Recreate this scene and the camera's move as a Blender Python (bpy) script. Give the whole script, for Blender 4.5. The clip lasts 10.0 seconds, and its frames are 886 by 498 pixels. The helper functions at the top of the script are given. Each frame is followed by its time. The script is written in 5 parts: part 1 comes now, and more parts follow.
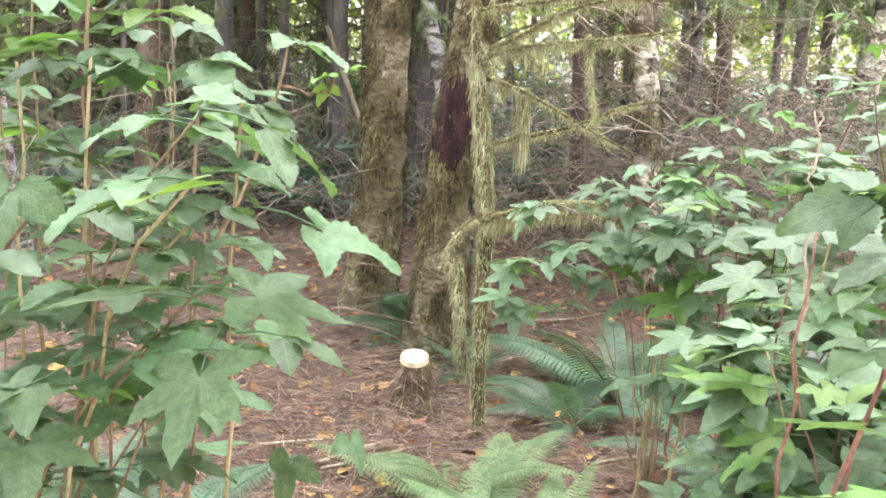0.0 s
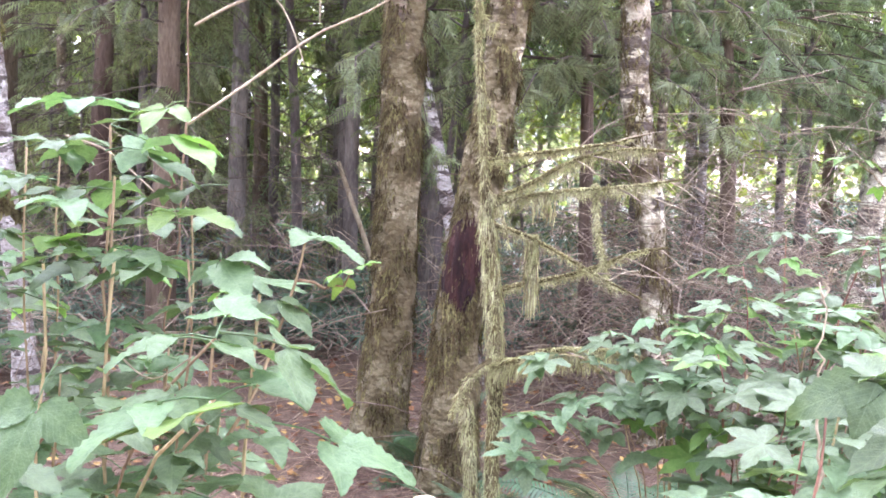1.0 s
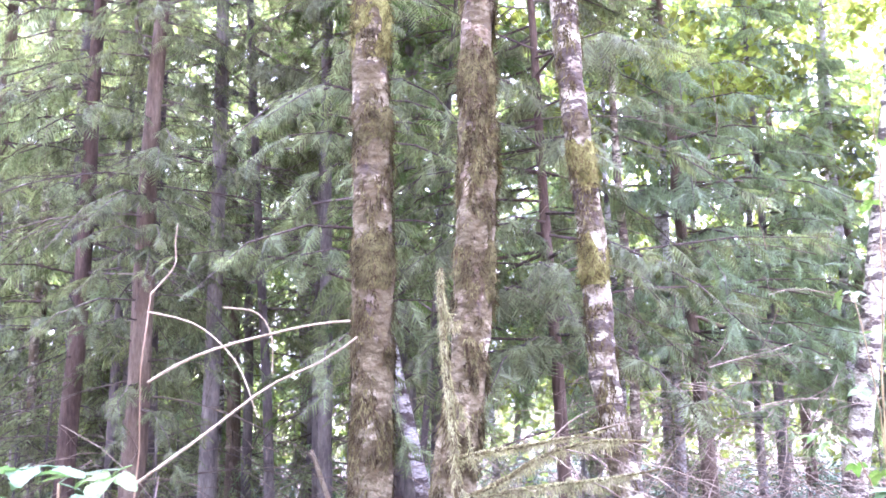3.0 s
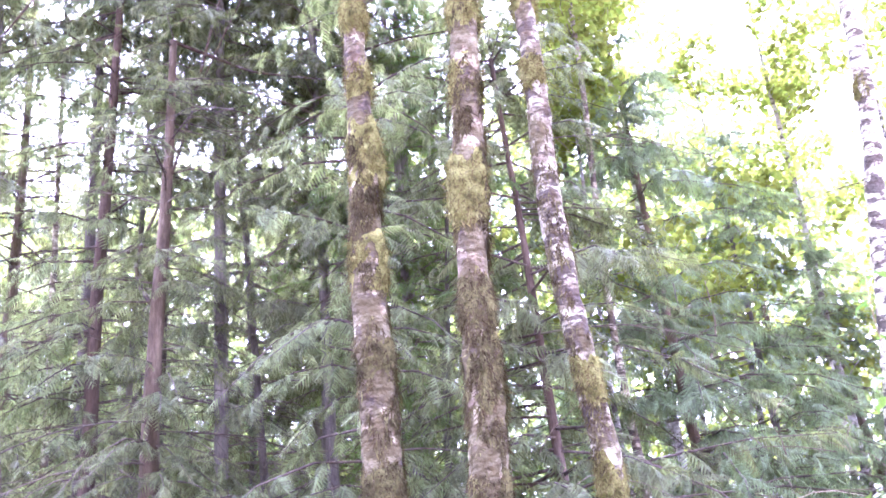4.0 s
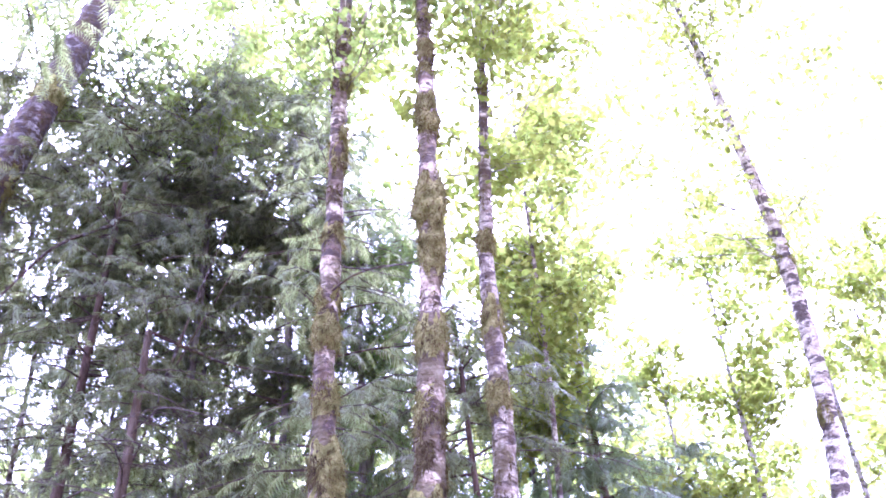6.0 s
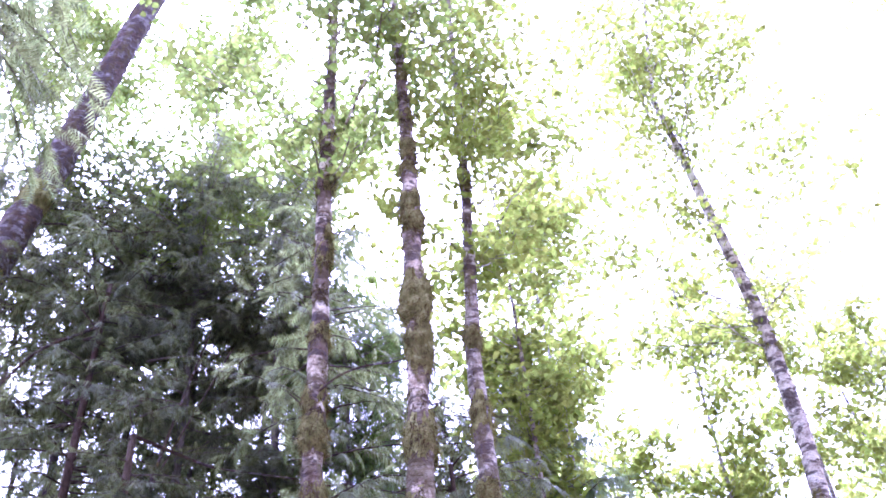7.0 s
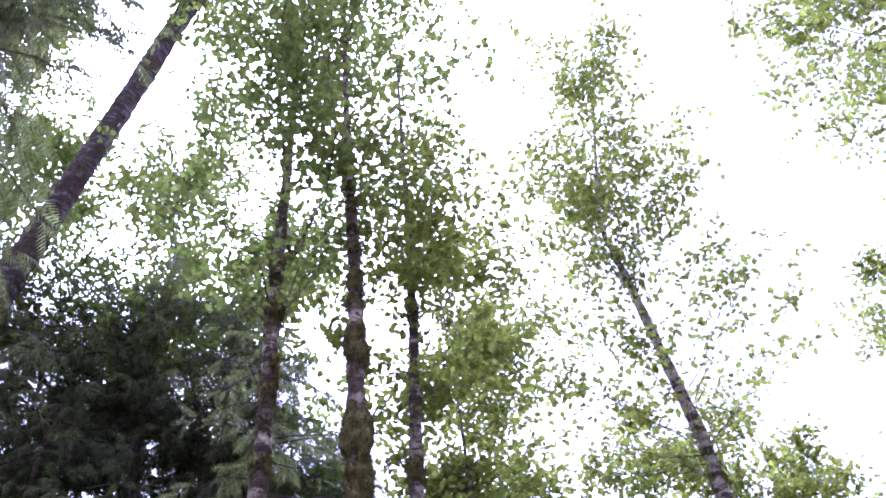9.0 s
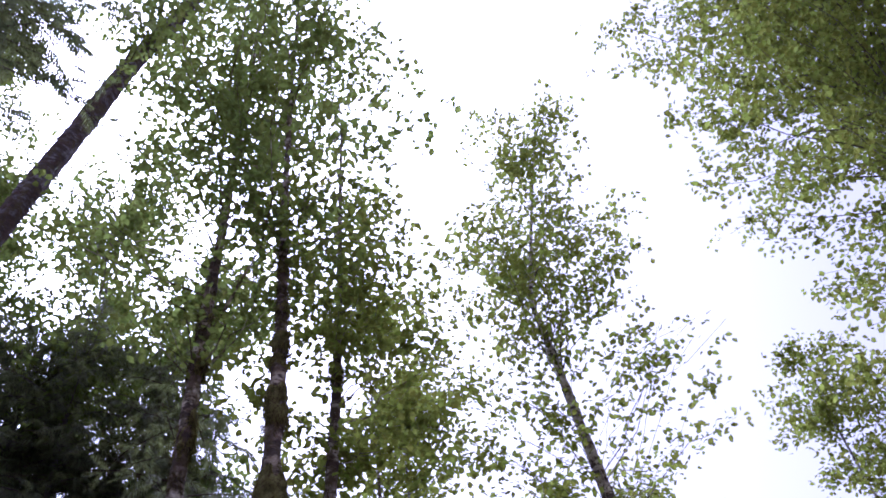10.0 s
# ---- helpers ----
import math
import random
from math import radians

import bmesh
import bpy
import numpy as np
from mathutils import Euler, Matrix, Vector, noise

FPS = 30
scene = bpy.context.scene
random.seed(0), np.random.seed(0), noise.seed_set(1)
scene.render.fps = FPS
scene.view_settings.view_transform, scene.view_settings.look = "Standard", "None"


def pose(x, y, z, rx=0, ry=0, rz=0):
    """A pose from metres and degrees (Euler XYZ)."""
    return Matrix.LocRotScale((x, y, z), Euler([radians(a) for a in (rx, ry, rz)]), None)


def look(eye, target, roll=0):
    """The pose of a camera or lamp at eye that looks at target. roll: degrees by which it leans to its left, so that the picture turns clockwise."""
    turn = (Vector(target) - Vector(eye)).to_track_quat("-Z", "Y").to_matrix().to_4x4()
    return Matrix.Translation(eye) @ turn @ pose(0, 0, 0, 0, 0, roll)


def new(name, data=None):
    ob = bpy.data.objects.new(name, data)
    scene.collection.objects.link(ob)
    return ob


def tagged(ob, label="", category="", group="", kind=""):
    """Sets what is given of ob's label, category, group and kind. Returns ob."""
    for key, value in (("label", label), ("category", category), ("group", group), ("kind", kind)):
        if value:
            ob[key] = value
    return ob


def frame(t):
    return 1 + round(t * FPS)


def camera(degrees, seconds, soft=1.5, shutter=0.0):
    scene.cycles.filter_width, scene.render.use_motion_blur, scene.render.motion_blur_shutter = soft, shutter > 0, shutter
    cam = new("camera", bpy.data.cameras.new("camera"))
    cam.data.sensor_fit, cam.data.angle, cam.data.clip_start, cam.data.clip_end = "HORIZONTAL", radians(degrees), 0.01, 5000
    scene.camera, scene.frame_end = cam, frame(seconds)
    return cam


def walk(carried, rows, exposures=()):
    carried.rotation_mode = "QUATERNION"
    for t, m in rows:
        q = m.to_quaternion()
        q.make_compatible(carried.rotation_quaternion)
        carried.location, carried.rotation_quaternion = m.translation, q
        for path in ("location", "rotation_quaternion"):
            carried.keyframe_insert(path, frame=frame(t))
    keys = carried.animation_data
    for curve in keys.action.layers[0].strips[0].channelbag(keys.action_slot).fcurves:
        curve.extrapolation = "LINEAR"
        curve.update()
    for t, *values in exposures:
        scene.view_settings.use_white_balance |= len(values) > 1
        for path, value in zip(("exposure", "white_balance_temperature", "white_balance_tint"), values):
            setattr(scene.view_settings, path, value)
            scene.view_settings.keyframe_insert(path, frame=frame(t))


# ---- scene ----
EXPOSURES = [(0, 3.88, 5850, 14), (0.5, 3.93, 5600, 22), (1.0, 4.02, 5450, 28), (2.2, 4.45, 5050, 36), (4.0, 4.58, 4900, 49), (5.5, 4.02, 4760, 59), (6.2, 3.68, 4730, 60), (7.5, 2.64, 4680, 57), (8.5, 1.80, 4740, 53), (9.2, 1.24, 4830, 49), (10, 0.42, 4930, 45)]
# camera and its walk
cam = camera(48.0, 10.0, soft=1.75)
PATH = [
    (0, (-0.003, 0.016, 1.526), (-0.03, 1.962, 1.064), 2.0),
    (0.5, (-0.012, 0.003, 1.59), (-0.064, 1.978, 1.278), 1.5),
    (1, (-0.013, 0.007, 1.638), (-0.065, 1.994, 1.412), 1.7),
    (1.5, (0.003, 0.037, 1.684), (-0.046, 2.034, 1.588), 0.2),
    (2, (0.015, 0.05, 1.731), (-0.026, 2.049, 1.759), -0.3),
    (2.2, (0.02, 0.041, 1.732), (-0.011, 2.04, 1.806), -1.1),
    (3.3, (0.025, 0.007, 1.793), (0.023, 1.964, 2.204), -0.9),
    (3.5, (0.0, 0.065, 1.811), (0.007, 2.005, 2.298), -3.1),
    (4, (-0.006, -0.001, 1.873), (0.011, 1.869, 2.584), -5.5),
    (4.5, (0.024, -0.05, 2.0), (0.077, 1.761, 2.849), -4.7),
    (5, (0.03, -0.098, 2.064), (0.084, 1.67, 2.998), -3.7),
    (5.5, (0.065, -0.16, 2.16), (0.15, 1.532, 3.223), -3.9),
    (6, (0.08, -0.221, 2.223), (0.179, 1.403, 3.386), -3.8),
    (6.2, (0.075, -0.246, 2.249), (0.177, 1.36, 3.437), -4.3),
    (7.3, (0.085, -0.268, 2.245), (0.229, 1.207, 3.588), -6.8),
    (7.5, (0.104, -0.29, 2.273), (0.25, 1.166, 3.636), -7.4),
    (8, (0.146, -0.337, 2.283), (0.319, 1.08, 3.684), -7.6),
    (8.5, (0.161, -0.387, 2.29), (0.348, 1.0, 3.719), -8.0),
    (9, (0.196, -0.439, 2.268), (0.416, 0.91, 3.728), -8.1),
    (9.5, (0.262, -0.531, 2.224), (0.56, 0.768, 3.715), -9.4),
    (10, (0.263, -0.576, 2.215), (0.6, 0.667, 3.745), -8.6),
]
walk(cam, [(t, look(eye, target, roll)) for t, eye, target, roll in PATH], EXPOSURES)
# overcast daylight
world = bpy.data.worlds.new("world")
scene.world = world
world.use_nodes = True
wt = world.node_tree
wt.nodes.clear()
sky = wt.nodes.new("ShaderNodeTexSky")
sky.sky_type = "NISHITA"
sky.sun_disc = False
sky.sun_elevation, sky.sun_rotation = radians(55), radians(-20)
sky.air_density, sky.dust_density, sky.ozone_density = 1.0, 6.0, 1.0
grey = wt.nodes.new("ShaderNodeHueSaturation")
grey.inputs["Saturation"].default_value = 0.08
bg = wt.nodes.new("ShaderNodeBackground")
bg.inputs["Strength"].default_value = 0.15
wo = wt.nodes.new("ShaderNodeOutputWorld")
wt.links.new(sky.outputs[0], grey.inputs["Color"])
wt.links.new(grey.outputs[0], bg.inputs["Color"])
wt.links.new(bg.outputs[0], wo.inputs["Surface"])
sun_data = bpy.data.lights.new("sun", "SUN")
sun_data.energy, sun_data.angle, sun_data.color = 1.5, radians(25), (1.0, 0.96, 0.9)
sun = new("sun", sun_data)
# the brighter part of the sky stands ahead and to the right, high up
SUN_AZ, SUN_EL = radians(20), radians(55)
sun.matrix_world = look((0, 0, 30), Vector((0, 0, 30)) - Vector((math.sin(SUN_AZ) * math.cos(SUN_EL), math.cos(SUN_AZ) * math.cos(SUN_EL), math.sin(SUN_EL))))
# ---- building helpers ----
RNG = np.random.default_rng(7)


def ground_z(x, y):
    """Height of the forest floor."""
    return -0.25 + 0.05 * noise.noise((x * 0.7, y * 0.7, 3.1)) + 0.12 * noise.noise((x * 0.13, y * 0.13, 8.2)) * min(1, max(0, (abs(y - 3) + abs(x) - 3) / 6))


class Geo:
    """Collects triangles and quads for one mesh."""

    def __init__(self):
        self.v, self.f, self.uv, self.n = [], [], [], 0

    def add(self, verts, faces, uvs=None):
        verts = np.asarray(verts, float)
        self.v.append(verts)
        self.f.extend([tuple(int(i) + self.n for i in f) for f in faces])
        self.uv.append(np.zeros((len(verts), 2)) if uvs is None else np.asarray(uvs, float))
        self.n += len(verts)
        return self

    def many(self, verts, faces, uvs, mats):
        """The small mesh (verts, faces, uvs) laid at each 4 x 4 matrix of mats."""
        k, m = len(verts), len(mats)
        h = np.c_[np.asarray(verts, float), np.ones(k)]
        self.v.append((h @ np.transpose(mats, (0, 2, 1)))[..., :3].reshape(-1, 3))
        self.uv.append(np.tile(np.asarray(uvs, float), (m, 1)))
        for j in range(m):
            o = self.n + j * k
            self.f.extend([tuple(i + o for i in f) for f in faces])
        self.n += k * m
        return self

    def mesh(self, name, smooth=True):
        me = bpy.data.meshes.new(name)
        v = np.concatenate(self.v) if self.v else np.zeros((0, 3))
        me.from_pydata(v.tolist(), [], self.f)
        uv = np.concatenate(self.uv) if self.uv else np.zeros((0, 2))
        layer = me.uv_layers.new(name="uv")
        idx = np.empty(len(me.loops), int)
        me.loops.foreach_get("vertex_index", idx)
        layer.data.foreach_set("uv", uv[idx].ravel())
        if smooth:
            me.shade_smooth()
        me.update()
        return me


def part(name, geo, material, parent=None, label="", smooth=True):
    """One mesh object under a thing or under a part."""
    me = geo if isinstance(geo, bpy.types.Mesh) else geo.mesh(name, smooth)
    if not me.materials:
        me.materials.append(material)
    ob = new(name, me)
    if me.materials[0] != material:
        ob.material_slots[0].link = "OBJECT"
        ob.material_slots[0].material = material
    if parent:
        ob.parent = parent
    return tagged(ob, label)


def thing(name, place, label, category, group="", kind=""):
    ob = new(name)
    ob.empty_display_size = 0.2
    ob.location = place
    return tagged(ob, label, category, group, kind)


def smooth_path(points, n):
    """n points along a smooth curve through the given ones."""
    p = np.asarray(points, float)
    t = np.r_[0, np.cumsum(np.linalg.norm(np.diff(p, axis=0), axis=1))]
    s = np.linspace(0, t[-1], n)
    out = np.stack([np.interp(s, t, p[:, k]) for k in range(p.shape[1])], 1)
    for _ in range(2):
        out[1:-1] = 0.25 * out[:-2] + 0.5 * out[1:-1] + 0.25 * out[2:]
    return out


def tube(geo, pts, radii, segs=8, lump=0.0, lumpsize=0.2, cap=True, seed=0.0):
    """A round limb along pts, with its surface uneven by lump of its radius."""
    pts = np.asarray(pts, float)
    n = len(pts)
    radii = np.broadcast_to(np.asarray(radii, float), (n,))
    tan = np.gradient(pts, axis=0)
    tan /= np.linalg.norm(tan, axis=1)[:, None] + 1e-9
    ref = np.array([0.0, 1.0, 0.0]) if abs(tan[:, 1]).mean() < 0.8 else np.array([1.0, 0, 0])
    a = np.cross(tan, ref)
    a /= np.linalg.norm(a, axis=1)[:, None] + 1e-9
    b = np.cross(tan, a)
    ang = np.linspace(0, 2 * math.pi, segs, endpoint=False)
    ring = np.cos(ang)[None, :, None] * a[:, None] + np.sin(ang)[None, :, None] * b[:, None]
    r = np.repeat(radii[:, None], segs, 1)
    if lump:
        for i in range(n):
            for j in range(segs):
                q = (pts[i] + ring[i, j] * radii[i]) / lumpsize
                r[i, j] *= 1 + lump * noise.noise((q[0] + seed, q[1], q[2] * 0.5)) + 0.5 * lump * noise.noise((q[0] * 2.7, q[1] * 2.7 + seed, q[2] * 1.6))
    v = (pts[:, None] + ring * r[:, :, None]).reshape(-1, 3)
    d = np.r_[0, np.cumsum(np.linalg.norm(np.diff(pts, axis=0), axis=1))]
    uv = np.stack([np.tile(ang / (2 * math.pi), n), np.repeat(d, segs)], 1)
    f = [(i * segs + j, i * segs + (j + 1) % segs, (i + 1) * segs + (j + 1) % segs, (i + 1) * segs + j) for i in range(n - 1) for j in range(segs)]
    if cap:
        f.append(tuple(range((n - 1) * segs, n * segs)))
    geo.add(v, f, uv)
    return geo


def turns(count, tilt, roll=0.3):
    """Random turns: about z all round, then tilt (mean, spread) about x."""
    z = RNG.uniform(0, 2 * math.pi, count)
    x = RNG.normal(tilt[0], tilt[1], count)
    y = RNG.normal(0, roll, count)
    return rot(x, y, z)


def rot(x, y, z):
    """Euler XYZ turns as 3 x 3 matrices, from arrays of radians."""
    x, y, z = np.broadcast_arrays(np.atleast_1d(np.asarray(x, float)), y, z)
    cx, sx, cy, sy, cz, sz = np.cos(x), np.sin(x), np.cos(y), np.sin(y), np.cos(z), np.sin(z)
    m = np.empty((len(x), 3, 3))
    m[:, 0] = np.stack([cy * cz, sx * sy * cz - cx * sz, cx * sy * cz + sx * sz], 1)
    m[:, 1] = np.stack([cy * sz, sx * sy * sz + cx * cz, cx * sy * sz - sx * cz], 1)
    m[:, 2] = np.stack([-sy, sx * cy, cx * cy], 1)
    return m


def placed(turn, scale, where):
    """4 x 4 matrices from turns, sizes and places."""
    m = np.zeros((len(turn), 4, 4))
    m[:, :3, :3] = turn * np.asarray(scale, float).reshape(-1, 1, 1)
    m[:, :3, 3] = where
    m[:, 3, 3] = 1
    return m
# ---- materials ----
def material(name, colours, scale=8.0, rough=0.85, bump=0.3, bumpscale=40.0, stretch=(1, 1, 1), fine=0.35, vary=0.0, through_light=0.0, island=0.0, spec=0.3, deep=0.02):
    """A rough natural surface: two scales of noise between colours, relief, and for leaves light coming through.
    colours: two or three RGB triples. vary: brightness change from object to object, island: from piece to piece."""
    mat = bpy.data.materials.new(name)
    mat.use_nodes = True
    nt = mat.node_tree
    nt.nodes.clear()
    n, l = nt.nodes, nt.links
    out = n.new("ShaderNodeOutputMaterial")
    bsdf = n.new("ShaderNodeBsdfPrincipled")
    co = n.new("ShaderNodeTexCoord")
    mp = n.new("ShaderNodeMapping")
    mp.inputs["Scale"].default_value = stretch
    l.new(co.outputs["Object"], mp.inputs["Vector"])
    big, small = n.new("ShaderNodeTexNoise"), n.new("ShaderNodeTexNoise")
    big.inputs["Scale"].default_value, big.inputs["Detail"].default_value = scale, 5
    small.inputs["Scale"].default_value, small.inputs["Detail"].default_value = scale * 7, 4
    l.new(mp.outputs[0], big.inputs["Vector"])
    l.new(mp.outputs[0], small.inputs["Vector"])
    mix = n.new("ShaderNodeMix")
    mix.inputs[0].default_value = fine
    l.new(big.outputs["Fac"], mix.inputs[2])
    l.new(small.outputs["Fac"], mix.inputs[3])
    ramp = n.new("ShaderNodeValToRGB")
    ramp.color_ramp.elements[0].position, ramp.color_ramp.elements[1].position = 0.36, 0.64
    ramp.color_ramp.elements[0].color, ramp.color_ramp.elements[1].color = (*colours[0], 1), (*colours[-1], 1)
    if len(colours) == 3:
        ramp.color_ramp.elements.new(0.5).color = (*colours[1], 1)
    l.new(mix.outputs[0], ramp.inputs["Fac"])
    last = ramp.outputs["Color"]
    for amount, node, socket in ((vary, "ShaderNodeObjectInfo", "Random"), (island, "ShaderNodeNewGeometry", "Random Per Island")):
        if amount:
            info = n.new(node)
            span = n.new("ShaderNodeMapRange")
            span.inputs["To Min"].default_value, span.inputs["To Max"].default_value = 1 - amount, 1 + amount
            hsv = n.new("ShaderNodeHueSaturation")
            hue = n.new("ShaderNodeMapRange")
            hue.inputs["To Min"].default_value, hue.inputs["To Max"].default_value = 0.5 - amount * 0.06, 0.5 + amount * 0.06
            l.new(info.outputs[socket], span.inputs["Value"])
            l.new(info.outputs[socket], hue.inputs["Value"])
            l.new(hue.outputs[0], hsv.inputs["Hue"])
            l.new(span.outputs[0], hsv.inputs["Value"])
            l.new(last, hsv.inputs["Color"])
            last = hsv.outputs["Color"]
    l.new(last, bsdf.inputs["Base Color"])
    bsdf.inputs["Roughness"].default_value = rough
    bsdf.inputs["Specular IOR Level"].default_value = spec
    if bump:
        tex = n.new("ShaderNodeTexNoise")
        tex.inputs["Scale"].default_value, tex.inputs["Detail"].default_value = bumpscale, 4
        l.new(mp.outputs[0], tex.inputs["Vector"])
        bp = n.new("ShaderNodeBump")
        bp.inputs["Strength"].default_value, bp.inputs["Distance"].default_value = bump, deep
        l.new(tex.outputs["Fac"], bp.inputs["Height"])
        l.new(bp.outputs[0], bsdf.inputs["Normal"])
    if through_light:
        tr = n.new("ShaderNodeBsdfTranslucent")
        warm = n.new("ShaderNodeMix")
        warm.data_type, warm.blend_type = "RGBA", "MULTIPLY"
        warm.inputs[0].default_value = 1.0
        warm.inputs[7].default_value = (1.2, 1.25, 0.72, 1)
        l.new(last, warm.inputs[6])
        l.new(warm.outputs[2], tr.inputs["Color"])
        ms = n.new("ShaderNodeMixShader")
        ms.inputs[0].default_value = through_light
        l.new(bsdf.outputs[0], ms.inputs[1])
        l.new(tr.outputs[0], ms.inputs[2])
        l.new(ms.outputs[0], out.inputs["Surface"])
    else:
        l.new(bsdf.outputs[0], out.inputs["Surface"])
    return mat


M_SOIL = material("forest_floor", [(0.06, 0.037, 0.026), (0.12, 0.077, 0.053), (0.185, 0.122, 0.085)], 11, bump=1.0, bumpscale=45, fine=0.55)
def alder_bark(name, moss, red=0.9, rings=0.52, base=((0.15, 0.12, 0.10), (0.44, 0.40, 0.37), (0.70, 0.665, 0.63))):
    """Pale, blotched alder bark: grey-white plates, reddish-brown bands, dark specks, and moss that thins out up the trunk."""
    mat = material(name, list(base), 9, bump=1.0, bumpscale=20, stretch=(1, 1, 1.3), rough=0.9, deep=0.06)
    nt = mat.node_tree
    n, l = nt.nodes, nt.links
    bsdf = next(q for q in n if q.type == "BSDF_PRINCIPLED")
    last = bsdf.inputs["Base Color"].links[0].from_socket
    co = next(q for q in n if q.type == "TEX_COORD")

    def layer(last, colour, scale, stretch, lo, hi, amount, seed):
        mp = n.new("ShaderNodeMapping")
        mp.inputs["Scale"].default_value, mp.inputs["Location"].default_value = stretch, (seed, seed, 0)
        l.new(co.outputs["Object"], mp.inputs["Vector"])
        tex = n.new("ShaderNodeTexNoise")
        tex.inputs["Scale"].default_value, tex.inputs["Detail"].default_value = scale, 6
        tex.inputs["Roughness"].default_value = 0.65
        l.new(mp.outputs[0], tex.inputs["Vector"])
        span = n.new("ShaderNodeMapRange")
        span.inputs["From Min"].default_value, span.inputs["From Max"].default_value, span.inputs["To Max"].default_value = lo, hi, amount
        l.new(tex.outputs["Fac"], span.inputs["Value"])
        mix = n.new("ShaderNodeMix")
        mix.data_type = "RGBA"
        mix.inputs[7].default_value = (*colour, 1)
        l.new(last, mix.inputs[6])
        l.new(span.outputs[0], mix.inputs[0])
        return mix.outputs[2], span, tex

    last, _, _ = layer(last, (0.12, 0.075, 0.055), 2.6, (1, 1, 1.8), 0.485, 0.53, red, 3.0)
    last, _, _ = layer(last, (0.075, 0.055, 0.048), 6, (0.8, 0.8, 2.0), rings, rings + 0.035, 0.9, 5.0)
    last, _, _ = layer(last, (0.03, 0.025, 0.022), 22, (1, 1, 1.6), 0.62, 0.67, 0.9, 6.0)
    if moss:
        last, _, _ = layer(last, (0.09, 0.06, 0.035), 12, (1, 1, 0.5), 0.50, 0.60, 0.7, 7.0)
        last, span, tex = layer(last, (0.12, 0.095, 0.045), 7.5, (1, 1, 0.7), 0.50, 0.62, 0.85, 9.0)
        sep = n.new("ShaderNodeSeparateXYZ")
        l.new(co.outputs["Object"], sep.inputs[0])
        up = n.new("ShaderNodeMapRange")
        up.inputs["From Min"].default_value, up.inputs["From Max"].default_value = 0.0, 7.5
        up.inputs["To Min"].default_value, up.inputs["To Max"].default_value = moss, 0.0
        l.new(sep.outputs[2], up.inputs["Value"])
        add = n.new("ShaderNodeMath")
        l.new(tex.outputs["Fac"], add.inputs[0])
        l.new(up.outputs[0], add.inputs[1])
        l.new(add.outputs[0], span.inputs["Value"])
    l.new(last, bsdf.inputs["Base Color"])
    return mat


M_ALDER = alder_bark("mossy_alder_bark", 0.26, 0.8, 0.51, ((0.23, 0.16, 0.10), (0.57, 0.48, 0.325), (0.84, 0.775, 0.565)))
M_LEANING = alder_bark("dark_leaning_bark", 0.05, 0.9, 0.47, ((0.10, 0.084, 0.076), (0.22, 0.194, 0.18), (0.36, 0.325, 0.305)))
M_PALE = alder_bark("pale_alder_bark", 0.0, 0.2)
M_WHITE = alder_bark("white_alder_bark", 0.0, 0.05, 0.51, ((0.19, 0.145, 0.10), (0.60, 0.545, 0.41), (0.85, 0.81, 0.64)))
M_SPOTTED = alder_bark("spotted_alder_bark", 0.03, 0.45, 0.50, ((0.19, 0.145, 0.095), (0.51, 0.455, 0.325), (0.77, 0.72, 0.54)))
M_RED = material("reddish_conifer_bark", [(0.062, 0.041, 0.029), (0.115, 0.08, 0.056), (0.185, 0.138, 0.1)], 9, bump=0.9, bumpscale=35, stretch=(1, 1, 0.25), vary=0.25)
M_DARKBARK = material("dark_conifer_bark", [(0.065, 0.052, 0.046), (0.13, 0.108, 0.096), (0.21, 0.178, 0.155)], 9, bump=0.8, bumpscale=35, stretch=(1, 1, 0.3), vary=0.3)
M_ROT = material("dark_red_rotten_wood", [(0.012, 0.004, 0.004), (0.026, 0.008, 0.007), (0.06, 0.024, 0.018)], 14, bump=0.9, stretch=(1, 1, 0.3))
M_MOSS = material("yellow_green_moss", [(0.10, 0.083, 0.032), (0.205, 0.172, 0.066), (0.345, 0.297, 0.13)], 12, rough=1.0, bump=1.0, bumpscale=90, island=0.5, through_light=0.2, spec=0.05)
M_PALEMOSS = material("pale_hanging_moss", [(0.25, 0.225, 0.115), (0.41, 0.375, 0.21), (0.56, 0.52, 0.33)], 14, rough=1.0, bump=1.0, bumpscale=90, island=0.5, through_light=0.25, spec=0.05)
M_BROWNMOSS = material("brown_green_moss", [(0.06, 0.047, 0.025), (0.115, 0.09, 0.045), (0.20, 0.165, 0.08)], 9, rough=1.0, bump=1.0, bumpscale=90, island=0.5, through_light=0.15, spec=0.05)
M_LEAF = material("alder_leaf", [(0.128, 0.155, 0.05), (0.19, 0.228, 0.076), (0.257, 0.30, 0.11)], 3, rough=0.5, bump=0, island=0.35, through_light=0.68)
M_YLEAF = material("yellow_green_leaf", [(0.15, 0.175, 0.045), (0.225, 0.252, 0.064), (0.298, 0.32, 0.1)], 3, rough=0.5, bump=0, island=0.35, through_light=0.68)
M_NEEDLE = material("hemlock_needles", [(0.11, 0.122, 0.07), (0.177, 0.19, 0.108), (0.247, 0.26, 0.154)], 2, rough=0.55, bump=0, island=0.45, vary=0.25, through_light=0.58, spec=0.32)
M_YNEEDLE = material("yellow_green_needles", [(0.07, 0.10, 0.03), (0.12, 0.16, 0.05), (0.18, 0.22, 0.08)], 2, rough=0.55, bump=0, island=0.4, vary=0.15, through_light=0.45)
